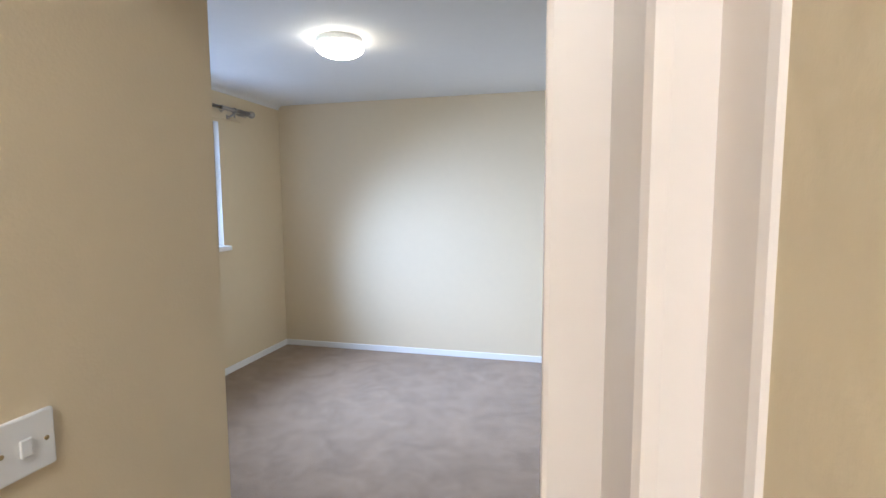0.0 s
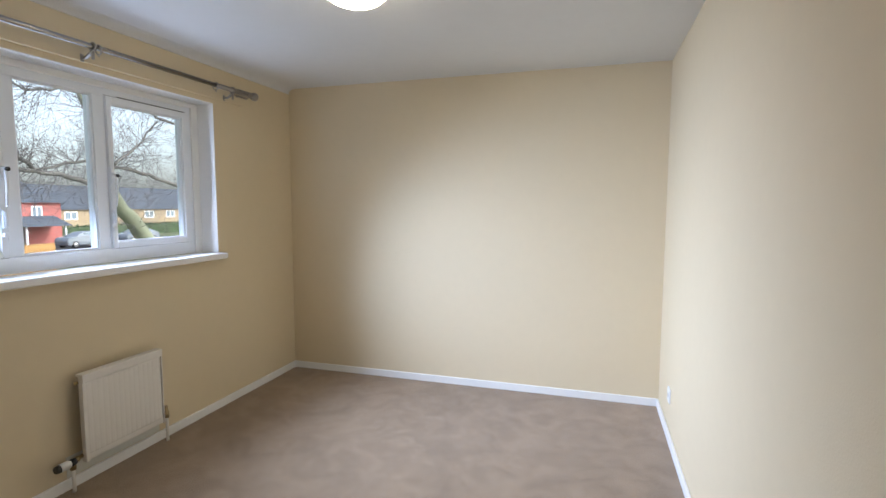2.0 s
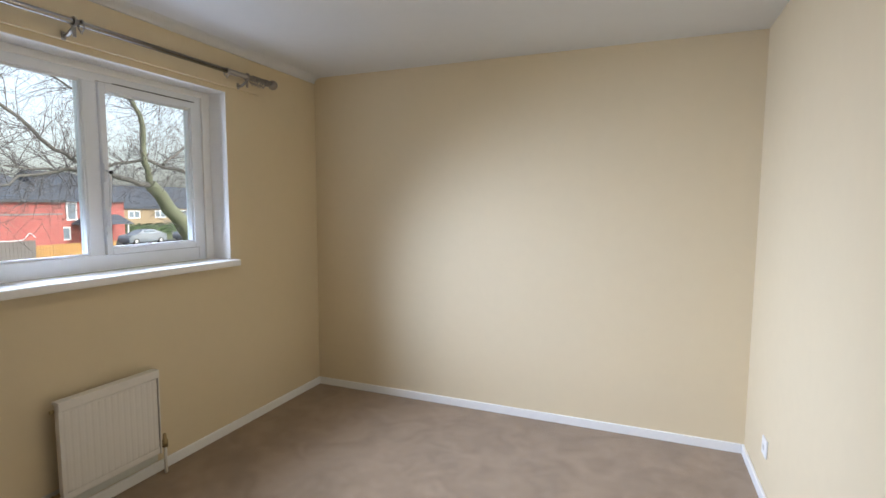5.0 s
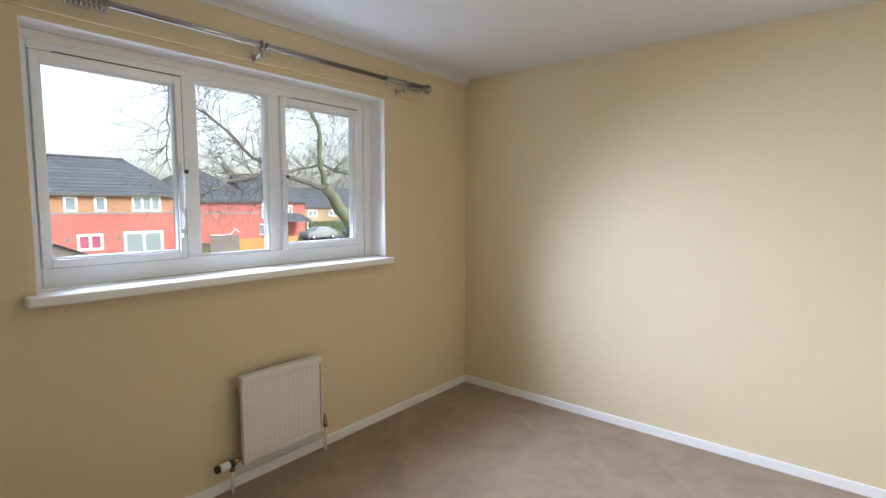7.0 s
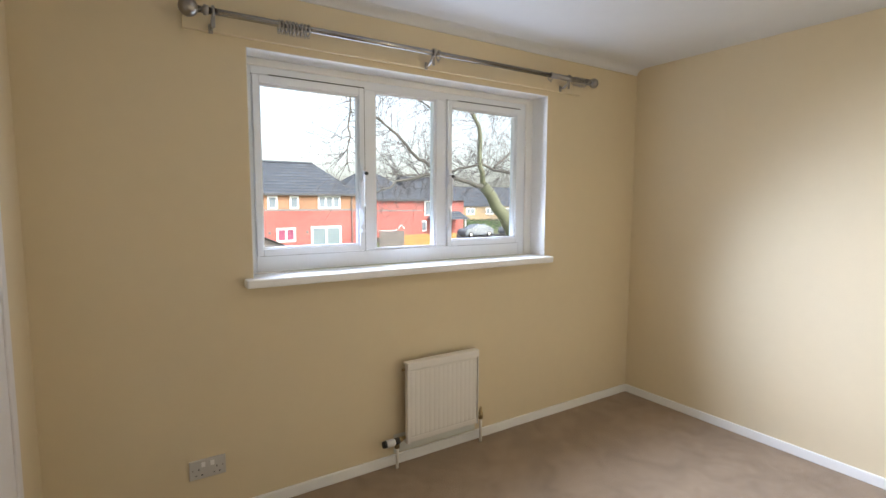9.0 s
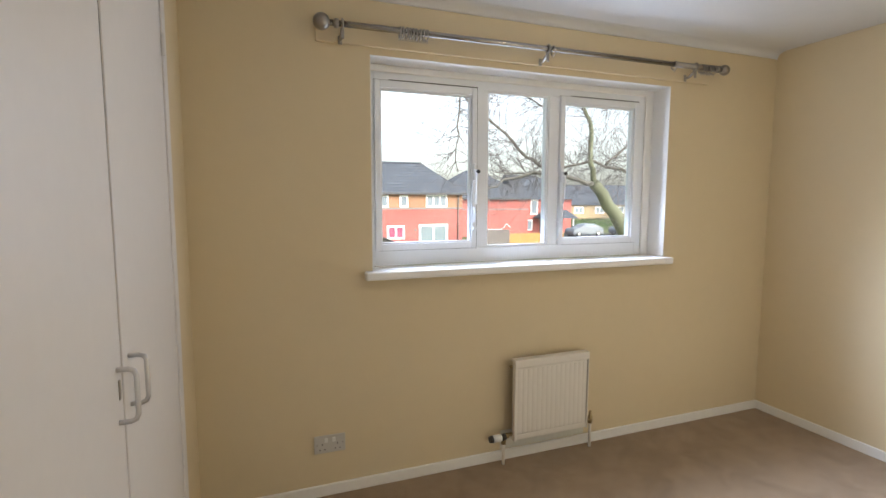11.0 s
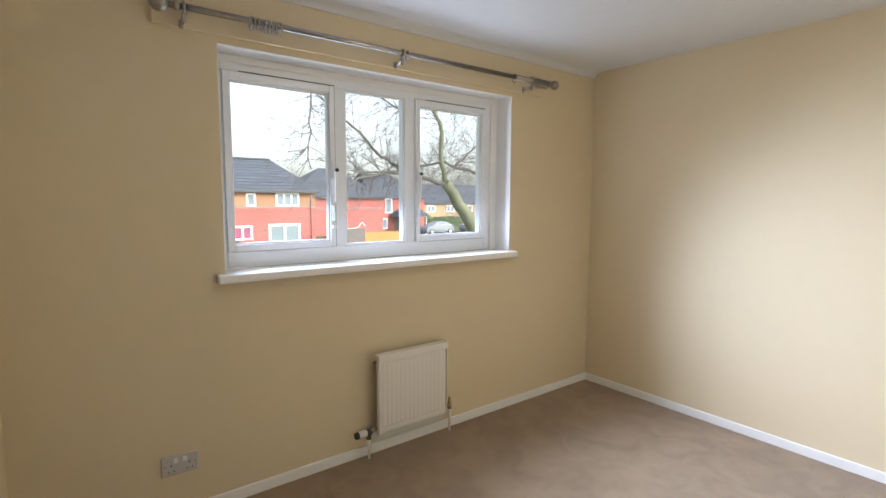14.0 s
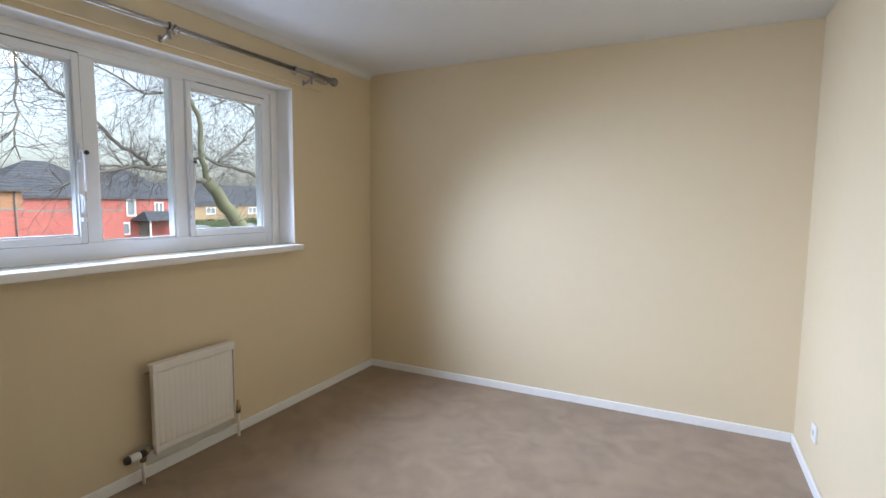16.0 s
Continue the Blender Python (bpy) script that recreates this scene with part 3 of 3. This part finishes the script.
for x0, x1, hx in ((0.458, 1.158, 1.104), (1.163, 1.865, 1.202)):
    bm = boxes((x0, x1, CUP - 0.04, CUP + 0.004, 0.012, 2.056), bevel=0.003)
    if x0 < 1:
        # the leaf has dropped, so the meeting gap widens towards the head
        for v in bm.verts:
            if v.co.x > x1 - 0.01:
                v.co.x -= 0.003 + 0.011 * max(0.0, v.co.z - 0.9) / 1.15
    d = part("door", bm, WARD, cup)
    if x0 < 1:
        # dark strip on the leaf's edge paints in the shade of the meeting gap
        bm = boxes((x1 - 0.004, x1 - 0.0022, CUP - 0.038, CUP + 0.0005, 0.9, 2.050))
        for v in bm.verts:
            v.co.x -= 0.011 * max(0.0, v.co.z - 0.9) / 1.15 - 0.0005
        part("gap_shade", bm, GREYW, d, "dark strip painted as the shade in the meeting gap")
    bm = bmesh.new()
    y0, y1, za, zb = CUP + 0.004, CUP + 0.038, 0.962, 1.070
    tube(bm, [(hx, y0, zb), (hx, y1 - 0.014, zb), (hx, y1 - 0.004, zb - 0.004), (hx, y1, zb - 0.014), (hx, y1, za + 0.014), (hx, y1 - 0.004, za + 0.004), (hx, y1 - 0.014, za), (hx, y0, za)], 0.0052, 12)
    part("handle", bm, ALU, d, "satin metal bow handle")
    edge = x0 if x0 < 1 else x1
    for z in (0.25, 1.90):
        bm = bmesh.new()
        tube(bm, [(edge, CUP + 0.010, z - 0.035), (edge, CUP + 0.010, z + 0.035)], 0.006, 10)
        part("hinge", bm, WARD, d)
    if x0 > 1:
        part("keyhole", boxes((1.184, 1.194, CUP + 0.0035, CUP + 0.0062, 1.005, 1.045), bevel=0.001), NICKEL, d, "small keyhole plate")

# ---- doorway and open door ----
dj = thing("door_frame", (2.4, BACK, 0), "cream gloss-painted door lining with planted stop", "door frame", kind="structure")
bm = boxes((HALL_X - 0.012, HALL_X + 0.012, BACK - 0.172, BACK + 0.002, -0.014, 2.04), (SIDE, SIDE + 0.012, BACK - 0.172, BACK + 0.002, -0.014, 2.04), (SIDE + 0.012, HALL_X - 0.012, BACK - 0.172, BACK + 0.002, 2.015, 2.04), bevel=0.003)
part("lining", bm, JAMBP, dj)
part("stop", boxes((HALL_X - 0.026, HALL_X - 0.002, BACK - 0.143, BACK - 0.044, -0.014, 2.015), (SIDE + 0.012, SIDE + 0.024, BACK - 0.143, BACK - 0.044, 0, 2.0), bevel=0.005), JAMBP, dj, "rounded cream door stop")
part("architrave", boxes((HALL_X + 0.012, HALL_X + 0.07, BACK, BACK + 0.016, -0.014, 2.08), (SIDE + 0.012, HALL_X + 0.07, BACK, BACK + 0.016, 2.04, 2.09), bevel=0.005), GLOSS, dj)

DOOR_L, DOOR_T = 0.765, 0.038
door = thing("door_1", (2.737, -4.107, 0), "flush white painted door standing open, chrome lever handle", "door", kind="structure")
door.matrix_world = pose(2.734, -4.107, 0.0, 0, 0, -3.9)
bpy.context.view_layer.update()


def door_part(name, bm, mat, parent, label=""):
    ob = part(name, bm, mat, None, label)
    ob.parent = parent
    return ob


leaf = door_part("leaf", boxes((0.0, DOOR_T, 0.0, DOOR_L, 0.008, 2.008), bevel=0.003), DOORP, door)
leaf_edge = door_part("hinge_edge", boxes((-0.001, DOOR_T - 0.001, -0.004, 0.008, 0.012, 2.004), bevel=0.004), JAMBP, door, "cream painted hinge edge")
LZ, LY = 1.034, DOOR_L - 0.045
for s, x in ((-1, 0.0), (1, DOOR_T)):
    bm = bmesh.new()
    lathe(bm, [(0.026, 0.0), (0.026, 0.005), (0.023, 0.009), (0.012, 0.010)], Matrix.Translation((x, LY, LZ)) @ pose(0, 0, 0, 0, 90 * s, 0), 28)
    hd = door_part("rose", bm, CHROME, door, "round chrome rose")
    bm = bmesh.new()
    xo = x + s * 0.046
    tube(bm, [(x + s * 0.008, LY, LZ), (x + s * 0.040, LY, LZ + 0.001), (xo, LY - 0.006, LZ), (xo + s * 0.003, LY - 0.03, LZ - 0.006), (xo, LY - 0.060, LZ - 0.015), (xo - s * 0.006, LY - 0.088, LZ - 0.028)], [0.009, 0.0095, 0.0105, 0.010, 0.009, 0.006], 14)
    door_part("lever", bm, CHROME, hd, "curved chrome lever")
    bm = bmesh.new()
    lathe(bm, [(0.018, 0.0), (0.018, 0.004), (0.014, 0.007), (0.006, 0.0075)], Matrix.Translation((x, LY, LZ - 0.075)) @ pose(0, 0, 0, 0, 90 * s, 0), 24)
    door_part("escutcheon", bm, CHROME, door)
door_part("latch_plate", boxes((0.009, 0.031, DOOR_L - 0.001, DOOR_L + 0.0015, LZ - 0.06, LZ + 0.06), bevel=0.0005), CHROME, door)
for z in (0.25, 1.05, 1.80):
    bm = bmesh.new()
    tube(bm, [(DOOR_T + 0.004, -0.004, z - 0.04), (DOOR_T + 0.004, -0.004, z + 0.04)], 0.005, 10)
    door_part("hinge", bm, NICKEL, door)

# ---- outside ----
GZ = -2.6
bm = bmesh.new()
box(bm, -900, 300, -500, 700, GZ - 0.5, GZ)
structure("ground", bm, GRASS, "dull winter grass and gardens", "ground")
structure("road", boxes((-46.5, -38.5, 18, 120, GZ, GZ + 0.02), bevel=0.0), ROAD, "grey asphalt road and parking bay", "road")


def window_far(parent, x, y0, y1, z0, z1, lights, fill, bar=0.09):
    w = part("window", boxes((x - 0.02, x + 0.05, y0, y1, z0, z0 + bar), (x - 0.02, x + 0.05, y0, y1, z1 - bar, z1),
                             *[(x - 0.02, x + 0.049, y0 + (y1 - y0 - bar) * k / lights, y0 + (y1 - y0 - bar) * k / lights + bar, z0 + bar, z1 - bar) for k in range(lights + 1)]), UPVC, parent, "white framed window")
    for k in range(lights):
        a = y0 + (y1 - y0 - bar) * k / lights + bar
        b = y0 + (y1 - y0 - bar) * (k + 1) / lights
        part("window_pane", boxes((x - 0.01, x + 0.012, a, b, z0 + bar, z1 - bar)), fill, w)


def hip_roof(x_front, x_back, y0, y1, z0, z1, hip0, hip1, over=0.35):
    """A tiled roof with its ridge along y, hipped where asked."""
    bm = bmesh.new()
    xf, xb, ya, yb, xm = x_front + over, x_back - over, y0 - over, y1 + over, (x_front + x_back) / 2
    c = [bm.verts.new(p) for p in ((xf, ya, z0), (xf, yb, z0), (xb, yb, z0), (xb, ya, z0), (xm, ya + hip0, z1), (xm, yb - hip1, z1))]
    for f in ((0, 1, 5, 4), (1, 2, 5), (2, 3, 4, 5), (3, 0, 4), (3, 2, 1, 0)):
        bm.faces.new([c[i] for i in f])
    return bm


# the near pair of houses: red brick below, orange above
h1 = thing("house", (-35.7, 6, GZ), "two-storey house, red brick below and orange brick above", "house", "houses across the gardens")
part("wall", boxes((-43.5, -35.7, -3, 12.9, GZ, 0.66)), RED, h1, "red brick lower storey")
part("upper_wall", boxes((-43.5, -35.7, -3, 12.9, 0.80, 2.0)), ORANGE, h1, "orange brick upper storey")
part("string_course", boxes((-43.52, -35.66, -3.02, 12.92, 0.66, 0.80)), CONC, h1, "grey string course")
part("roof", hip_roof(-35.7, -43.5, -3, 12.9, 1.98, 4.6, 0.4, 2.6), TILES, h1, "dark grey tiled hipped roof")
part("ridge", boxes((-39.75, -39.45, -2.9, 10.6, 4.54, 4.70), bevel=0.04), TILES, h1)
part("fascia", boxes((-35.34, -35.30, -3.3, 13.25, 1.84, 2.02)), FELT, h1, "dark gutter and fascia")
window_far(h1, -35.7, 5.85, 6.60, 0.82, 1.80, 1, FARPANE, 0.13)
window_far(h1, -35.7, 7.50, 8.20, 0.82, 1.80, 1, FARPANE, 0.13)
window_far(h1, -35.7, 9.70, 11.55, 0.82, 1.85, 3, FARPANE, 0.13)
window_far(h1, -35.7, 6.45, 7.90, -1.70, -0.62, 2, PINK, 0.15)
window_far(h1, -35.7, 9.10, 11.60, -2.5, -0.55, 2, NET, 0.16)
for y in (5.85, 8.7):
    part("vent", boxes((-35.72, -35.66, y, y + 0.22, -1.1, -0.85), bevel=0.01), GREYW, h1)
bm = bmesh.new()
tube(bm, [(-35.62, 12.5, 1.9), (-35.62, 12.5, GZ)], 0.05, 8)
part("downpipe", bm, GREYW, h1)

h2 = thing("house", (-47.7, 21, GZ), "plain red brick gable end house with dark roof", "house", "houses across the gardens")
part("wall", boxes((-56, -47.7, 15.5, 26.2, GZ, 1.66)), RED, h2)
part("string_course", boxes((-56.02, -47.66, 15.48, 26.22, 0.30, 0.46)), CONC, h2)
part("roof", hip_roof(-47.7, -56, 15.5, 26.2, 1.64, 4.9, 5.0, 4.6), TILES, h2)
part("fascia", boxes((-47.36, -47.32, 15.2, 26.5, 1.46, 1.66)), FELT, h2)
h3 = thing("house", (-50.5, 29, GZ), "red brick house with white windows and porch", "house", "houses across the gardens")
part("wall", boxes((-58, -49.5, 26.25, 33.4, GZ, 1.55)), RED, h3)
part("roof", hip_roof(-49.5, -58, 26.25, 33.4, 1.53, 4.6, 0.4, 3.0), TILES, h3)
window_far(h3, -49.5, 27.6, 28.6, -0.3, 1.5, 1, FARPANE, 0.14)
window_far(h3, -49.5, 30.6, 31.6, 0.0, 1.2, 2, FARPANE, 0.12)
window_far(h3, -49.5, 27.0, 27.9, -2.2, -0.9, 1, FARPANE, 0.14)
pr = part("porch_roof", hip_roof(-46.8, -49.5, 28.2, 32.2, -0.7, 0.25, 0.6, 0.6, 0.2), TILES, h3)
for y in (28.4, 31.9):
    part("porch_post", boxes((-47.1, -46.95, y, y + 0.14, GZ, -0.7), bevel=0.01), UPVC, h3)
part("front_door", boxes((-49.55, -49.44, 28.9, 29.9, GZ, -0.55), bevel=0.01), GREYW, h3)
h4 = thing("terrace", (-75, 65, GZ), "long buff brick terrace with slate-grey roof", "house", "houses across the gardens")
part("wall", boxes((-84, -73, 44, 100, GZ - 0.5, 0.55)), BUFF, h4)
part("roof", hip_roof(-73, -84, 44, 100, 0.53, 4.4, 0.5, 0.5), TILES, h4)
for k in range(11):
    window_far(h4, -73, 46 + 4.6 * k, 48 + 4.6 * k, -1.0, 0.25, 2, FARPANE, 0.16)


def fence(x, y0, y1, top, mat, label):
    f = thing("garden_fence", (x, (y0 + y1) / 2, GZ), label, "fence")
    n = int((y1 - y0) / 0.16)
    for k in range(n):
        a = y0 + (y1 - y0) * k / n
        part("board", boxes((x - 0.012, x + 0.012, a, a + (y1 - y0) / n - 0.008, GZ, top + random.uniform(-0.01, 0.01))), mat, f)
    part("rail", boxes((x + 0.012, x + 0.05, y0, y1, top - 0.28, top - 0.2)), mat, f)
    part("capping", boxes((x - 0.03, x + 0.03, y0, y1, top + 0.01, top + 0.05)), mat, f)


fence(-28.0, 12.6, 17.6, -0.95, FENCE, "orange close-boarded timber garden fence")
fence(-26.5, 10.6, 12.4, -0.55, GREYW, "weathered grey fence panel with curved top rail")
bm = bmesh.new()
tube(bm, [(-26.45, 10.6 + 1.8 * k / 20, -0.42 - 0.05 * math.sin(k / 5) + 0.30 * math.exp(-(k / 2 - 8.6) ** 2)) for k in range(21)], 0.022, 8)
tagged(part("trellis_rail", bm, UPVC), "pale curved rail along the fence top", "rail").location.z = -0.02

shed = thing("garden_shed", (-17.5, 1.3, GZ), "small garden shed with dark felted pitched roof", "shed")
part("wall", boxes((-19.0, -16.6, -0.1, 2.2, GZ, -0.38)), GREYW, shed)
for way in (-1, 1):
    # one felted slope, 3 cm thick, running down from the ridge
    bm = bmesh.new()
    low, top = (1.05 + way * 1.35, -0.46), (1.05, 0.16)
    vs = [bm.verts.new((x, y, z + lift)) for x in (-16.45, -19.1) for (y, z) in (low, top) for lift in (0.0, -0.03)]
    for f in ((0, 2, 6, 4), (1, 5, 7, 3), (0, 4, 5, 1), (2, 3, 7, 6), (0, 1, 3, 2), (4, 6, 7, 5)):
        bm.faces.new([vs[k] for k in f])
    part("roof_slope", bm, FELT, shed)
bm = bmesh.new()
vs = [bm.verts.new((x, y, z)) for x in (-16.6, -16.64) for (y, z) in ((-0.1, -0.42), (2.2, -0.42), (1.05, 0.11))]
for f in ((0, 1, 2), (5, 4, 3), (0, 3, 4, 1), (1, 4, 5, 2), (2, 5, 3, 0)):
    bm.faces.new([vs[k] for k in f])
part("gable", bm, GREYW, shed)


def car(x, y):
    c = thing("car", (x, y, GZ + 0.02), "silver hatchback parked beside the hedge", "car")
    prof = [(-2.0, 0.25), (-2.05, 0.65), (-1.85, 0.95), (-1.15, 1.0), (-0.45, 1.42), (0.75, 1.46), (1.55, 1.05), (1.95, 0.95), (2.0, 0.3)]
    bm = bmesh.new()
    sides = [[bm.verts.new((x + s * (0.85 if z < 1.1 else 0.66), y + p, GZ + 0.02 + z)) for p, z in prof] for s in (-1, 1)]
    for k in range(len(prof) - 1):
        bm.faces.new((sides[0][k], sides[0][k + 1], sides[1][k + 1], sides[1][k]))
    bm.faces.new(sides[0][::-1])
    bm.faces.new(sides[1])
    bm.faces.new((sides[0][0], sides[1][0], sides[1][-1], sides[0][-1]))
    bmesh.ops.bevel(bm, geom=list(bm.edges), offset=0.06, segments=2, affect="EDGES")
    part("body", bm, CARP, c)
    for ya, yb in ((-0.42, 0.12), (0.18, 0.72)):
        part("side_window", boxes((x + 0.72, x + 0.775, y + ya, y + yb, GZ + 1.05, GZ + 1.40), bevel=0.02), FARPANE, c)
    for yw in (-1.3, 1.25):
        for sx in (-0.78, 0.78):
            bm = bmesh.new()
            lathe(bm, [(0.22, -0.1), (0.31, -0.1), (0.32, 0.0), (0.31, 0.1), (0.22, 0.1)], Matrix.Translation((x + sx, y + yw, GZ + 0.34)) @ pose(0, 0, 0, 0, 90, 0), 20)
            wheel = part("wheel", bm, TYRE, c)
            bm = bmesh.new()
            lathe(bm, [(0.20, -0.11), (0.20, 0.11), (0.05, 0.115)], Matrix.Translation((x + sx, y + yw, GZ + 0.34)) @ pose(0, 0, 0, 0, 90, 0), 16)
            part("rim", bm, ALU, wheel)


car(-43.0, 30.6)
car(-43.5, 36.9)

# clipped hedge: many small leaf blades over a rough core
bm = bmesh.new()
box(bm, -56.5, -55.0, 37, 66, GZ, -1.35)
for k in range(5000):
    p = Vector((random.uniform(-56.6, -54.8), random.uniform(37, 66), random.uniform(GZ, -1.1)))
    q = Euler((random.uniform(0, 6), random.uniform(0, 6), random.uniform(0, 6))).to_matrix()
    bm.faces.new([bm.verts.new(p + q @ Vector(v)) for v in ((-0.12, 0, 0), (0, 0.07, 0), (0.14, 0, 0), (0, -0.07, 0))])
tagged(part("hedge", bm, HEDGE), "dense dark green clipped garden hedge", "hedge", kind="stuff")

# ---- the bare tree outside the window ----
rng = random.Random(7)


def spread(D, sy, sz):
    return Vector((2.32 - D, -3.15 + sy * D, 1.41 + sz * D))


def wiggle(pts, amount, steps=4):
    """Smooth a few points into a slightly crooked branch."""
    out = []
    for a, b in zip(pts, pts[1:]):
        for k in range(steps):
            p = a.lerp(b, k / steps)
            out.append(p + (Vector((rng.gauss(0, 1), rng.gauss(0, 1), rng.gauss(0, 1))) * amount if k or len(out) else Vector()))
    out.append(pts[-1])
    return out


def twigs(bm, start, way, length, radius, depth):
    pts, p, d = [start], start.copy(), way.normalized()
    n = 5
    for k in range(n):
        d = (d + Vector((rng.gauss(0, 0.16), rng.gauss(0, 0.16), rng.gauss(0.0, 0.16)))).normalized()
        p = p + d * length / n
        pts.append(p.copy())
    tube(bm, pts, [radius * (1 - 0.75 * k / n) for k in range(n + 1)], 5 if radius > 0.012 else 3, False)
    if depth:
        for k in range(3 + (depth > 1)):
            i = rng.randint(1, n)
            side = d.orthogonal().normalized()
            side.rotate(Matrix.Rotation(rng.uniform(0, 6.28), 3, d))
            twigs(bm, pts[i], d * 0.75 + side * rng.uniform(0.5, 1.1) + Vector((0, 0, 0.12)), length * rng.uniform(0.45, 0.75), radius * 0.5, depth - 1)


tree = thing("tree", (-9.7, 11.2, GZ), "large bare tree with mossy green limbs and ivy-clad trunk", "tree")
trunk_pts = wiggle([Vector((-9.7, 11.2, GZ)), Vector((-9.65, 11.25, 0.0)), Vector((-9.6, 11.1, 3.0)), Vector((-9.7, 10.9, 6.5)), Vector((-9.8, 11.1, 9.0))], 0.04)
bm = bmesh.new()
tube(bm, trunk_pts, [0.30 - 0.20 * k / (len(trunk_pts) - 1) for k in range(len(trunk_pts))], 14)
part("trunk", bm, TRUNK, tree, "dark ridged trunk")
J = spread(11.5, 0.766, 0.040)
limbs = [
    ([Vector((-9.7, 10.9, -2.7)), Vector((-9.6, 9.3, -1.75)), Vector((-9.45, 7.8, -0.25)), spread(11.6, 0.846, -0.057), J], 0.46, 0.19),
    ([J, spread(11.5, 0.752, 0.10), spread(11.5, 0.752, 0.186), spread(11.4, 0.719, 0.235), spread(11.4, 0.69, 0.38)], 0.105, 0.04),
    ([J, spread(11.4, 0.670, 0.056), spread(11.2, 0.60, 0.064), spread(11.0, 0.522, 0.043), spread(10.8, 0.45, 0.01)], 0.085, 0.02),
    ([Vector((-9.6, 11.15, 1.5)), Vector((-9.6, 9.4, 1.75)), spread(11.7, 0.93, 0.055), spread(11.6, 0.849, 0.075), spread(11.5, 0.76, 0.094), spread(11.4, 0.669, 0.071), spread(11.2, 0.58, 0.058), spread(11.0, 0.50, 0.062)], 0.085, 0.02),
    ([spread(11.3, 0.63, 0.066), spread(11.2, 0.58, 0.098), spread(11.1, 0.506, 0.16), spread(11.0, 0.45, 0.20), spread(10.8, 0.38, 0.27)], 0.06, 0.02),
    ([spread(11.4, 0.72, 0.24), spread(11.2, 0.63, 0.21), spread(11.0, 0.55, 0.24), spread(10.9, 0.44, 0.25)], 0.04, 0.012),
    ([Vector((-9.6, 11.0, 4.4)), spread(11.2, 0.75, 0.33), spread(11.0, 0.60, 0.36), spread(10.8, 0.47, 0.33), spread(10.6, 0.42, 0.27), spread(10.5, 0.405, 0.16), spread(10.4, 0.41, 0.06)], 0.08, 0.012),
    ([spread(11.5, 0.80, 0.086), spread(11.9, 0.86, 0.13), spread(12.1, 0.92, 0.20)], 0.05, 0.02),
    ([Vector((-9.6, 11.1, 3.2)), spread(11.8, 0.92, 0.21), spread(11.9, 0.85, 0.25), spread(12.0, 0.78, 0.21)], 0.06, 0.015),
]
for pts, r0, r1 in limbs:
    bm = bmesh.new()
    path = wiggle(pts, 0.03)
    m = len(path)
    tube(bm, path, [0.78 * (r0 + (r1 - r0) * k / (m - 1)) for k in range(m)], 10)
    limb = part("limb", bm, BARK if r0 > 0.1 else GREYBARK, tree)
    bm = bmesh.new()
    for k in range(m * 4):
        i = rng.randint(1, m - 2)
        d = (path[i + 1] - path[i]).normalized()
        side = d.orthogonal().normalized()
        side.rotate(Matrix.Rotation(rng.uniform(0, 6.28), 3, d))
        twigs(bm, path[i], d * 0.6 + side, rng.uniform(0.5, 1.3), 0.009, 2)
    part("twigs", bm, TWIG, limb, "fine bare grey-brown twigs")
bm = bmesh.new()
for k in range(2200):
    a, u = rng.uniform(0, 6.28), rng.uniform(0, 1)
    if k % 2:
        base = Vector((-9.65, 11.2, GZ + 8.0 * u))
        r = rng.uniform(0.22, 0.36)
    else:
        base = Vector((-9.7, 10.9, -2.6)).lerp(Vector((-9.35, 6.9, 0.45)), u)
        r = rng.uniform(0.16, 0.31) * (1 - 0.35 * u)
    p = base + Vector((math.cos(a), math.sin(a) * 0.75, math.sin(a) * 0.66 if k % 2 == 0 else 0.0)) * r
    q = Euler((rng.uniform(0, 6), rng.uniform(0, 6), rng.uniform(0, 6))).to_matrix()
    bm.faces.new([bm.verts.new(p + q @ Vector(v)) for v in ((-0.05, 0, 0), (0, 0.035, 0), (0.055, 0, 0), (0, -0.035, 0))])
part("ivy", bm, IVY, tree, "dark ivy leaves on the trunk")

# far leafless woods above the roofs
bm = bmesh.new()
for k in range(150):
    base = Vector((-120 - rng.uniform(0, 30), 10 + rng.uniform(0, 190), GZ))
    h = rng.uniform(4.5, 8)
    tube(bm, [base, base + Vector((0, 0, h * 0.5))], [0.2, 0.12], 4, False)
    for j in range(7):
        twigs(bm, base + Vector((0, 0, h * rng.uniform(0.25, 0.5))), Vector((rng.gauss(0, 0.5), rng.gauss(0, 0.5), 1)), h * 0.5, 0.07, 1)
tagged(part("far_woods", bm, WOODS), "hazy leafless woods behind the houses", "woods", kind="stuff")
